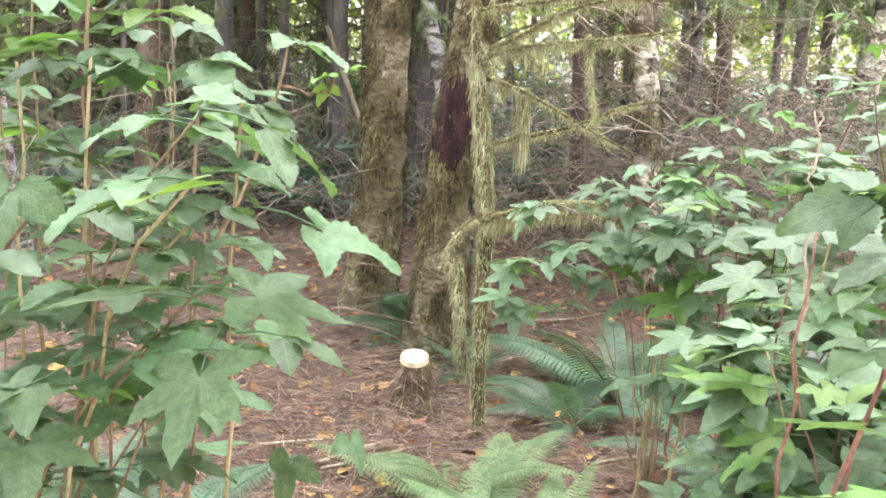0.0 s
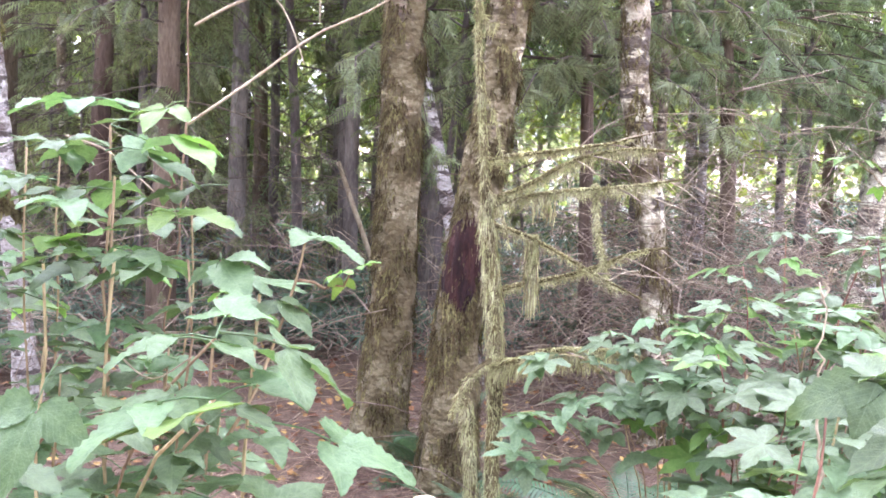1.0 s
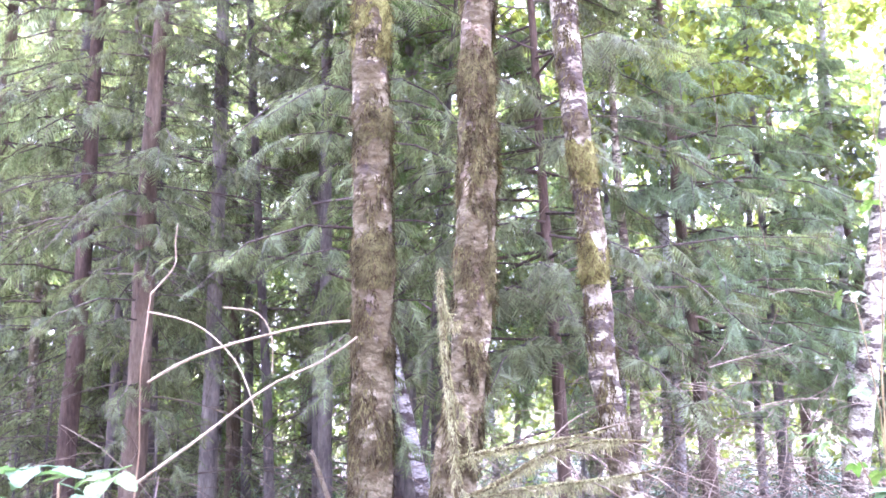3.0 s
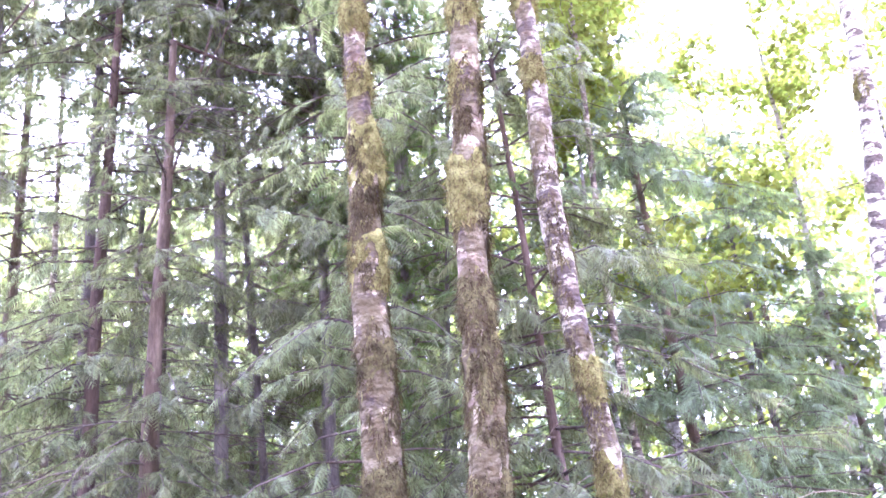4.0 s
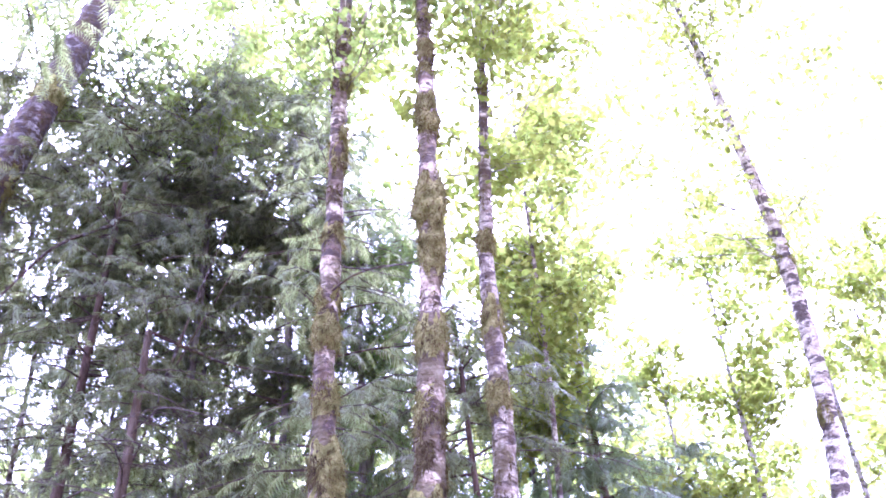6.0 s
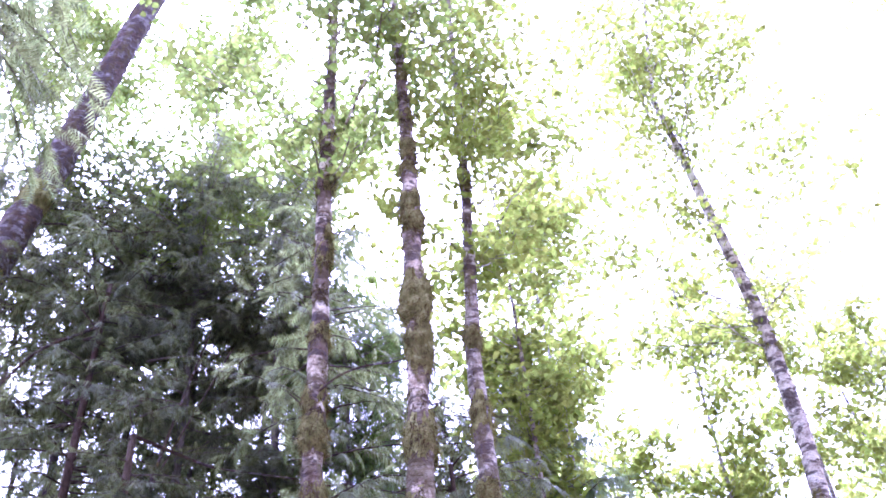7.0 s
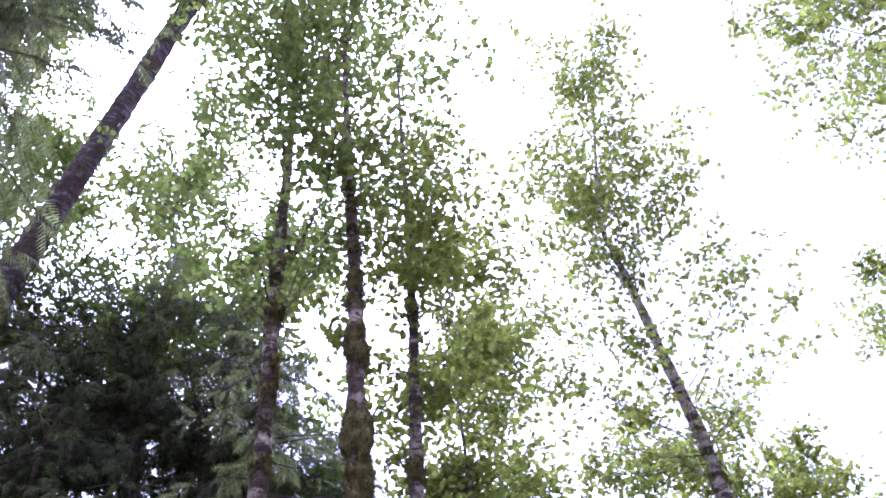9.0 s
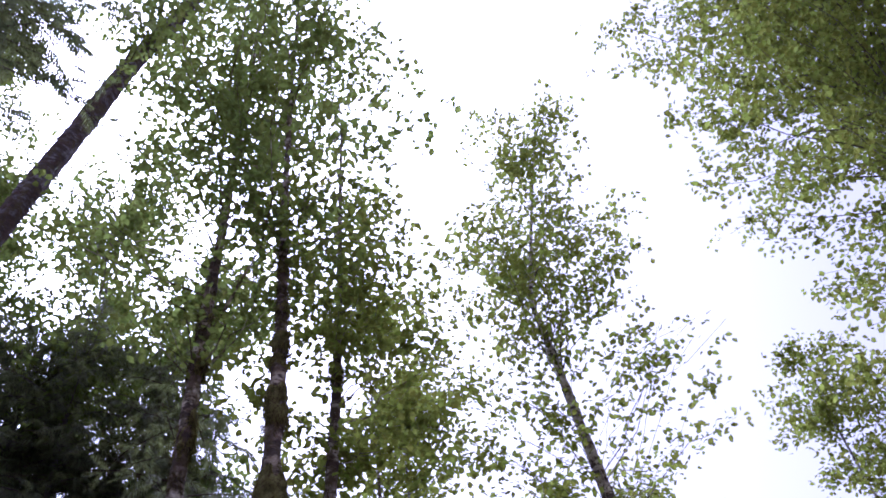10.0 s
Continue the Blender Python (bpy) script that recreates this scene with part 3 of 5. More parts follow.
# ---- the alders ----
def alder(x, y, sx, sy, r, h, label, bark, moss_low, wobble=0.06, crown=None, leaf_mat=None, profile=None, limb_r=0.013, sleeves=()):
    """An alder: trunk, hanging moss on its lower part, sleeves of moss, limbs and leaves."""
    base = ground_z(x, y) - 0.05
    tree = thing("alder_tree", (x, y, base), label, "tree", "alders")
    line = trunk_line(h, sx, sy, 260 if sleeves else 60, wobble, x * 2.3)
    z = line[:, 2]
    rad = r * (1 - 0.87 * (z / h) ** 0.85) * (1 + 0.3 * np.exp(-z / 0.3))
    if profile:
        pz, px, pr = np.transpose(profile)
        line[:, 0] = 0.25 * line[:, 0] + np.interp(z + base, pz, px) - x
        rad = np.interp(z + base, pz, pr) * (1 + 0.3 * np.exp(-z / 0.3))
        for _ in range(3):
            line[1:-1, 0] = (line[:-2, 0] + line[1:-1, 0] + line[2:, 0]) / 3
            rad[1:-1] = (rad[:-2] + rad[1:-1] + rad[2:]) / 3
    # rings where old twigs fell
    for k in np.arange(2.0, h * 0.8, 0.21):
        k += RNG.uniform(-0.07, 0.07)
        rad = rad * (1 + RNG.uniform(0.02, 0.10) * np.exp(-((z - k) / 0.035) ** 2))
    part("trunk", tube(Geo(), line, rad, 22 if sleeves else 9, 0.2, 0.11, seed=x), bark, tree)
    at = lambda q: np.array([np.interp(q, z, line[:, c]) for c in range(3)])
    if moss_low:
        g = Geo()
        moss_blades(g, line, rad, int(13000 * moss_low), 0.05, 0.011, lo=0, hi=2.4 / h, patch=-0.2, out=0.010, flare=0.3)
        moss_blades(g, line, rad, int(17000 * moss_low), 0.05, 0.010, lo=2.0 / h, hi=5.2 / h, patch=-0.02, out=0.008, flare=0.35)
        moss_blades(g, line, rad, int(9000 * moss_low), 0.045, 0.010, lo=4.8 / h, hi=9.5 / h, patch=0.16, out=0.007, flare=0.35)
        moss_blades(g, line, rad, int(1400 * moss_low), 0.10, 0.009, bias=0.0, lo=0.8 / h, hi=5.0 / h, out=0.006, patch=0.0, flare=0.15)
        moss_blades(g, line, rad, int(900 * moss_low), 0.08, 0.009, bias=math.pi, lo=0.8 / h, hi=4.4 / h, out=0.004, patch=0.05, flare=0.15)
        tagged(part("hanging_moss", g, M_BROWNMOSS, tree, "brown-green hanging moss on the bark"), kind="stuff")
    for low, high, swell in sleeves:
        g = moss_sleeve(low - base - 0.03, high - base + 0.03, swell, at, lambda q: np.interp(q, z, rad), low * 3.7 + x)
        tagged(part("moss_sleeve", g, M_BROWNMOSS if high < 4.0 and swell < 0.2 else M_MOSS, tree, "yellow-green moss round the trunk"), kind="stuff")
    if crown:
        z0, z1, reach, clumps, leaves, size = crown
        leafy_crown(tree, lambda u: at(max(0.3, z0 + (z1 - z0) * u)), clumps, leaves, size, reach, leaf_mat or M_LEAF, bark, limb_r=limb_r)
    return tree


def column(r0, r1):
    return lambda u: r0 + (r1 - r0) * u
first = alder(-0.45, 5.79, 0.0, 0.0, 0.13, 16.0, "mossy alder with pale bark and a leafy crown", M_ALDER, 1.0, 0.03,
      (8.8, 15.6, column(2.9, 1.3), 120, 48, 0.076), M_LEAF,
      sleeves=((2.45, 2.75, 0.12), (3.3, 3.55, 0.1), (3.85, 4.25, 0.3), (4.55, 5.0, 0.5), (5.2, 5.45, 0.15), (5.7, 5.95, 0.32), (6.0, 6.2, 0.25), (6.6, 6.75, 0.3), (7.3, 7.75, 0.25), (8.15, 8.45, 0.35), (8.8, 8.92, 0.2)),
      profile=((-0.3, -0.53, 0.15), (0.6, -0.46, 0.132), (1.5, -0.43, 0.12), (3.0, -0.41, 0.112), (3.8, -0.435, 0.107), (4.7, -0.41, 0.09), (5.6, -0.42, 0.075), (6.4, -0.385, 0.071), (7.3, -0.355, 0.061),
               (8.3, -0.32, 0.063), (9.0, -0.295, 0.054), (10.75, -0.21, 0.036), (13.0, -0.12, 0.024), (16.0, -0.05, 0.009)))
part("bare_limb", tube(Geo(), smooth_path(np.array([(-0.39, 5.75, 6.14), (-0.24, 5.6, 6.18), (-0.03, 5.6, 6.26), (0.21, 5.6, 6.27), (0.42, 5.55, 6.36)]) - np.array(first.location), 16), np.linspace(0.010, 0.004, 16), 5, 0.2, 0.05), M_LEANING, first)
alder(0.0, 5.2, 0.0, -0.015, 0.13, 15.0, "mossy alder with a dark rotten hollow low on its trunk", M_ALDER, 1.0, 0.03,
      (9.2, 14.6, column(1.7, 1.1), 50, 44, 0.076), M_LEAF,
      sleeves=((2.3, 2.6, 0.1), (2.9, 3.3, 0.12), (3.35, 3.6, 0.15), (3.95, 4.36, 0.55), (4.7, 4.98, 0.18), (5.22, 5.52, 0.45), (5.8, 6.24, 0.4), (6.22, 6.62, 0.62), (7.06, 7.22, 0.5), (7.24, 7.4, 0.5), (7.62, 7.7, 0.3), (7.8, 7.95, 0.4), (8.2, 8.3, 0.3), (8.7, 8.8, 0.25)),
      profile=((-0.3, -0.10, 0.15), (0.6, -0.07, 0.125), (1.05, -0.02, 0.113), (1.6, 0.07, 0.105), (2.1, 0.135, 0.10), (2.9, 0.185, 0.10), (3.7, 0.20, 0.086), (4.3, 0.24, 0.088), (5.2, 0.29, 0.08),
               (5.7, 0.305, 0.065), (6.1, 0.325, 0.074), (6.4, 0.34, 0.082), (6.9, 0.335, 0.062), (7.3, 0.36, 0.068), (7.6, 0.36, 0.056), (8.2, 0.37, 0.046), (9.3, 0.345, 0.036), (11.0, 0.36, 0.026), (15.0, 0.45, 0.008)))
alder(0.973, 6.12, 0.0, -0.019, 0.10, 12.8, "pale spotted alder with a light green crown", M_SPOTTED, 0.3, 0.05,
      (7.9, 12.6, column(1.5, 0.8), 64, 50, 0.074), M_YLEAF,
      sleeves=((2.5, 2.75, 0.2), (3.1, 3.35, 0.25), (5.3, 5.5, 0.15), (5.85, 6.2, 0.25), (6.62, 6.78, 0.4), (8.3, 8.48, 0.3)),
      profile=((-0.3, 1.22, 0.10), (0.8, 1.14, 0.088), (1.3, 1.07, 0.086), (1.6, 1.01, 0.086), (1.95, 0.95, 0.086), (2.7, 0.92, 0.08), (3.2, 0.865, 0.08), (3.9, 0.80, 0.082), (4.6, 0.77, 0.084), (5.2, 0.785, 0.078),
               (5.9, 0.785, 0.067), (6.6, 0.785, 0.058), (7.2, 0.83, 0.05), (8.05, 0.875, 0.044), (8.8, 0.90, 0.038), (9.7, 0.93, 0.03), (12.8, 1.0, 0.01)))
alder(3.5, 8.9, 0.0, -0.078, 0.11, 16.0, "leaning pale alder with a light green crown", M_WHITE, 0, 0.08,
      (8.8, 16.5, column(2.6, 0.8), 132, 52, 0.08), M_YLEAF,
      sleeves=((6.2, 6.4, 0.15), (7.9, 8.05, 0.15)),
      profile=((-0.3, 3.30, 0.11), (1.8, 3.62, 0.10), (4.43, 3.99, 0.092), (5.15, 4.07, 0.088), (6.0, 4.17, 0.086), (7.0, 4.205, 0.08), (8.2, 4.165, 0.075), (9.0, 4.09, 0.07), (9.8, 3.97, 0.06), (10.7, 3.84, 0.048), (11.7, 3.65, 0.034), (13.0, 3.85, 0.024), (16.6, 4.5, 0.007)))
alder(-7.2, 9.0, 0.0, 0.0, 0.26, 24.0, "dark leaning alder with a mossy trunk", M_LEANING, 0.0, 0.1,
      (18.5, 24.5, column(2.8, 2.8), 84, 46, 0.11), M_LEAF,
      sleeves=((9.6, 10.2, 0.1), (11.2, 11.6, 0.08)),
      profile=((-0.3, -7.2, 0.27), (10.3, -4.54, 0.205), (12.1, -4.07, 0.19), (13.5, -3.75, 0.175), (15.4, -3.27, 0.17), (16.8, -2.9, 0.17), (19.2, -2.36, 0.165), (21.2, -1.75, 0.15), (24.0, -1.1, 0.1)))
conifer(-3.45, 9.0, 0.037, 0.095, NEAR_CROWNS[1], M_RED, M_NEEDLE, "straight conifer with reddish bark and dead lower branches", "conifers", 12, 0.95, 0.4)
conifer(-2.55, 8.0, 0.037, 0.115, NEAR_CROWNS[1], M_RED, M_NEEDLE, "straight conifer with reddish bark and dead lower branches", "conifers", 12, 0.7, 2.2)
conifer(-3.4, 10.0, 0.033, 0.045, NEAR_CROWNS[1], M_DARKBARK, M_NEEDLE, "thin dark conifer with dead lower branches", "conifers", 8, 0.9, 1.1)
conifer(-2.40, 12.0, 0.0, 0.06, NEAR_CROWNS[1], M_DARKBARK, M_NEEDLE, "thin dark conifer with dead lower branches", "conifers", 8, 1.0, 3.3)
conifer(0.97, 8.0, -0.040, 0.058, NEAR_CROWNS[2], M_RED, M_NEEDLE, "slim conifer with reddish bark and dead lower branches", "conifers", 9, 0.95, 0.9)
conifer(2.55, 9.8, -0.05, 0.085, NEAR_CROWNS[2], M_RED, M_CEDAR, "conifer with reddish bark and drooping light green sprays", "conifers", 12, 1.0, 2.7)
conifer(5.0, 11.0, -0.13, 0.085, NEAR_CROWNS[2], M_RED, M_CEDAR, "conifer with reddish bark and drooping light green sprays", "conifers", 8, 0.72, 4.0)
conifer(1.75, 10.6, -0.02, 0.07, NEAR_CROWNS[2], M_DARKBARK, M_CEDAR, "conifer with drooping light green sprays", "conifers", 8, 0.98, 1.0)
conifer(3.7, 11.2, -0.02, 0.07, NEAR_CROWNS[2], M_DARKBARK, M_CEDAR, "conifer with drooping light green sprays", "conifers", 8, 0.92, 3.6)
conifer(-0.60, 7.0, 0.012, 0.055, NEAR_CROWNS[1], M_RED, M_NEEDLE, "slim conifer with reddish bark close behind an alder", "conifers", 0, 0.8, 1.9)
conifer(-0.38, 9.0, 0.09, 0.03, NEAR_CROWNS[1], M_DARKBARK, M_YNEEDLE, "thin dark conifer with dead lower branches", "conifers", 6, 0.8, 0.2)
conifer(-1.71, 10.0, -0.05, 0.05, NEAR_CROWNS[1], M_DARKBARK, M_NEEDLE, "thin dark conifer with dead lower branches", "conifers", 6, 0.95, 4.4)
conifer(-5.5, 11.6, 0.03, 0.11, NEAR_CROWNS[0], M_RED, M_NEEDLE, "tall conifer with dark dense needles", "conifers", 8, 1.0, 1.3)
conifer(-5.9, 11.2, 0.03, 0.11, NEAR_CROWNS[0], M_DARKBARK, M_NEEDLE, "tall conifer with dark dense needles", "conifers", 6, 1.08, 5.3)


for x, y, k, a in ((-3.9, 10.3, 1.05, 0.3), (-2.3, 9.6, 0.97, 1.7), (-5.3, 10.6, 1.1, 3.1), (-1.3, 10.3, 0.97, 4.6), (-3.0, 10.0, 0.97, 5.2)):
    conifer(x, y, 0.01, 0.09, NEAR_CROWNS[3], M_DARKBARK, M_NEEDLE, "tall conifer with dark dense needles", "conifers", 9, k, a)
conifer(-0.35, 9.7, 0.0, 0.07, NEAR_CROWNS[4], M_DARKBARK, M_YNEEDLE, "dense conifer with yellow-green needles behind the alders", "conifers", 5, 0.98, 0.7)
conifer(-1.15, 9.4, 0.0, 0.07, NEAR_CROWNS[4], M_DARKBARK, M_NEEDLE, "tall conifer with dark dense needles", "conifers", 5, 1.0, 2.9)
conifer(-1.7, 12.6, 0.0, 0.09, NEAR_CROWNS[0], M_DARKBARK, M_NEEDLE, "tall conifer with dark dense needles", "conifers", 6, 0.9, 3.7)
for x, y, k, a in ((-3.4, 4.0, 1.16, 1.0), (-3.5, 4.7, 1.24, 2.6)):
    conifer(x, y, 0.0, 0.15, NEAR_CROWNS[3], M_DARKBARK, M_NEEDLE, "tall hemlock with a dense dark crown overhead", "tall hemlocks", 0, k, a)


for x, y, k, a in ((-6.6, 11.2, 1.05, 3.0), (-0.15, 11.2, 0.85, 1.2), (-0.5, 10.2, 0.76, 2.6)):
    conifer(x, y, 0.03, 0.10, NEAR_CROWNS[0], M_DARKBARK, M_YNEEDLE if x > -1 else M_NEEDLE, "tall conifer with dark dense needles", "conifers", 5, k, a)
alder(8.3, 5.0, -0.02, 0.0, 0.19, 19.0, "tall tree with a dense yellow-green crown overhead", M_LEANING, 0, 0.1,
      (8.6, 19.0, column(3.2, 3.4), 360, 110, 0.085), M_YLEAF, limb_r=0.014)
# never in view: this crown is added to keep sky light off the shrubs
alder(-2.1, -2.4, 0.0, 0.0, 0.16, 13.5, "unseen alder added behind the walk to shade the shrubs", M_PALE, 0, 0.1,
      (6.5, 13.5, column(3.0, 2.2), 150, 60, 0.10), M_LEAF)
alder(8.9, 10.0, 0.0, 0.0, 0.08, 13.2, "slender broadleaf tree with light green leaves", M_PALE, 0, 0.1,
      (6.0, 13.4, column(2.0, 1.2), 96, 60, 0.085), M_YLEAF)
alder(-2.95, 6.5, -0.085, 0.0, 0.08, 9.0, "pale leaning alder with spotted bark", M_PALE, 0, 0.05, None, None, sleeves=((1.0, 1.3, 0.15), (2.1, 2.4, 0.2)))
pole = thing("leaning_dead_trunk", (0.08, 7.5, ground_z(0.08, 7.5) - 0.05), "pale dead trunk leaning between the alders", "dead trunk")
part("trunk", tube(Geo(), smooth_path([(0, 0, 0), (-0.22, 0, 1.2), (-0.45, 0, 2.3), (-0.62, 0.1, 3.1)], 40), np.linspace(0.075, 0.03, 40), 12, 0.15, 0.1), M_PALE, pole)
pole = thing("leaning_pole", (-0.9, 9.0, ground_z(-0.9, 9.0)), "thin bleached pole leaning in the forest", "dead wood")
part("wood", tube(Geo(), smooth_path([(0.25, 0, 0), (0, 0, 0.75), (-0.32, 0, 1.62)], 20), np.linspace(0.03, 0.02, 20), 8, 0.15, 0.06), M_PALETWIG, pole)


def young_hemlocks():
    for i in range(26):
        a, d = RNG.uniform(-0.6, 0.6), RNG.uniform(7.5, 15)
        x, y = d * math.sin(a), d * math.cos(a)
        if abs(x - 0.2) < 0.8 and y < 8.5:
            continue
        conifer(x, y, RNG.normal(0, 0.05), 0.016, SAPLING, M_DARKBARK, M_NEEDLE, "young hemlock in the shade of the forest", "young hemlocks", 0, RNG.uniform(0.5, 1.2), RNG.uniform(0, 6))


young_hemlocks()


LEFT_BACK = [(-2.6, 12.2), (-4.0, 12.6), (-5.3, 12.9), (-1.2, 12.4), (-1.9, 13.8), (-3.3, 14.6), (-4.9, 14.2), (-6.4, 15.0), (-4.2, 17.4), (-0.6, 14.0), (-7.6, 16.5)]


def far_forest():
    """Rows of conifers further off, all round, thick ahead. Unseen ones are added to shade the left."""
    spots = []
    for _ in range(900):
        a = RNG.uniform(-1.0, 1.0) if RNG.uniform() < 0.88 else RNG.uniform(0, 2 * math.pi)
        d = RNG.uniform(13.5, 34)
        x, y = d * math.sin(a), d * math.cos(a)
        if all((x - p) ** 2 + (y - q) ** 2 > 2.3 ** 2 for p, q in spots):
            spots.append((x, y))
        if len(spots) >= 32:
            break
    spots = spots[:18] + LEFT_BACK
    # out of view at left and behind: added to block light from the sky
    spots += [(-6.2, 3.4), (-7.6, 5.6), (-6.8, 0.6), (-9.0, 8.0), (-9.4, 2.4), (-8.6, 11.0), (-5.2, 3.9), (-4.6, 1.3), (-4.2, -2.6), (-7.0, -1.8), (-2.4, -5.6), (-5.8, -5.4)]
    for x, y in spots:
        k = 2 if (x, y) in LEFT_BACK[:4] else int(RNG.integers(3))
        light = x > 1.5 or RNG.uniform() < 0.35
        s = RNG.uniform(0.8, 1.1) * (0.85 if light else 1.1)
        conifer(x, y, RNG.normal(0, 0.02), RNG.uniform(0.05, 0.12), FAR_CROWNS[k], M_DARKBARK if RNG.uniform() < 0.5 else M_RED,
                M_CEDAR if light else M_NEEDLE, "conifer deeper in the forest, or added unseen for shade, with drooping boughs", "far conifers", 3, s, RNG.uniform(0, 6))


far_forest()


def far_woods():
    """The closed wall of the forest beyond the single trees."""
    n = 3600
    a = RNG.uniform(0, 2 * math.pi, n)
    a[: int(n * 0.65)] = RNG.uniform(-0.75, 0.75, int(n * 0.65))
    d = RNG.uniform(30, 48, n)
    z = RNG.uniform(-0.3, 1, n) ** 1.0 * (9.5 + 2.5 * np.array([noise.noise((q * 5, 1, 2)) for q in a])) * (d / 36)
    m = placed(rot(RNG.normal(-0.4, 0.4, n), RNG.normal(0, 0.4, n), RNG.uniform(0, 2 * math.pi, n)), RNG.uniform(1.6, 3.0, n), np.c_[d * np.sin(a), d * np.cos(a), z])
    tagged(part("far_woods", Geo().many(*SPRAY_COARSE, m), M_NEEDLE, smooth=False), "distant wall of conifer foliage closing the forest", "woods", kind="stuff")


far_woods()


def far_leaves():
    """Light green broadleaf woods behind the conifers, in clumps."""
    n, per = 1500, 36
    a = np.r_[RNG.uniform(-0.7, 0.7, n - 650), RNG.uniform(-0.65, -0.02, 500), RNG.uniform(0, 2 * math.pi, 150)]
    d = RNG.uniform(18, 30, n)
    top = np.array([math.tan(radians(26 + 7 * noise.noise((q * 4, 3, 5)))) for q in a]) * d + 1.7
    z = RNG.uniform(0.02, 1, n) ** 0.85 * top
    c = np.repeat(np.c_[d * np.sin(a), d * np.cos(a), z], per, axis=0) + RNG.normal(0, 1, (n * per, 3)) * (0.8, 0.8, 0.5)
    m = placed(turns(n * per, (-0.5, 0.5), 0.4), RNG.uniform(0.16, 0.32, n * per), c)
    tagged(part("far_leaves", Geo().many(*LEAF, m), M_LEAF, smooth=False), "light green broadleaf woods far behind the conifers", "woods", kind="stuff")


far_leaves()

# slim alders standing close behind the three mossy ones
for x, y, h, z0, q, m in ((1.6, 8.8, 13.2, 7.6, 1.3, M_YLEAF), (-2.3, 10.0, 16.0, 11.0, 1.6, M_LEAF), (-4.3, 10.4, 17.5, 12.8, 1.5, M_LEAF)):
    alder(x, y, 0.0, 0.0, 0.055, h, "slim alder with light green leaves close behind", M_SPOTTED, 0, 0.1, (z0, h, column(q, q * 0.6), 68, 54, 0.088), m)
# taller broadleaf trees behind the conifers
for x, y, h, z0, q in ((-2.9, 12.4, 21.0, 12.5, 2.3), (-5.9, 11.0, 23.5, 15.0, 2.5), (-1.0, 11.6, 16.5, 10.5, 1.7)):
    alder(x, y, 0.01, 0.0, 0.10, h, "tall alder with light green leaves behind the conifers", M_PALE, 0, 0.1, (z0, h, column(q, q * 0.7), 120, 58, 0.098), M_LEAF)
# light green broadleaf trees standing behind on the right
for x, y, h, r in ((2.6, 12.0, 14.4, 0.07), (2.4, 10.6, 13.0, 0.06), (1.7, 9.8, 9.6, 0.045), (4.42, 11.0, 12.0, 0.07), (3.4, 13.0, 9.0, 0.07), (3.6, 11.6, 9.8, 0.06), (5.6, 14.5, 12.0, 0.08), (7.6, 13.0, 12.5, 0.08), (1.9, 14.0, 9.5, 0.06), (9.5, 15.5, 12.0, 0.08), (5.75, 11.0, 11.6, 0.075), (6.8, 11.0, 11.0, 0.05), (4.4, 17.5, 13.0, 0.08), (-0.4, 15.5, 11.0, 0.07), (-6.0, 17.0, 10.0, 0.07), (0.9, 19.0, 9.0, 0.07), (-1.6, 21.0, 9.5, 0.07), (12.0, 18.0, 11.0, 0.08), (7.0, 21.0, 10.0, 0.08), (3.0, 22.0, 9.5, 0.08)):
    alder(x, y, RNG.normal(-0.01, 0.02), 0.0, r, h, "slender broadleaf tree with light green leaves", M_PALE, 0, 0.1,
          (4.5 if y < 12.5 else 2.0, h, column(1.4 if y < 12.5 else 1.8, 0.9), 60, 52, 0.10), M_YLEAF)


def low_growth():
    """Salal, seedlings and fern tips that cover the floor between the trees."""
    n = 5200
    a, d = RNG.uniform(-0.75, 0.75, n), 8.2 + 22 * RNG.uniform(0, 1, n) ** 1.5
    x, y = d * np.sin(a), d * np.cos(a)
    lump = np.array([max(0.08, 0.45 + 0.9 * noise.noise((p * 0.45, q * 0.45, 4))) for p, q in zip(x, y)])
    z = np.array([ground_z(p, q) for p, q in zip(x, y)]) + RNG.uniform(0, 1, n) * lump * (1 + d * 0.03)
    m = placed(rot(RNG.normal(0.1, 0.5, n), RNG.normal(0, 0.5, n), RNG.uniform(0, 2 * math.pi, n)), RNG.uniform(0.3, 0.6, n) * (0.7 + d * 0.035), np.c_[x, y, z])
    tagged(part("low_growth", Geo().many(*SPRAY_COARSE, m), M_SALAL, smooth=False), "dark low undergrowth covering the forest floor", "undergrowth", kind="stuff")


low_growth()


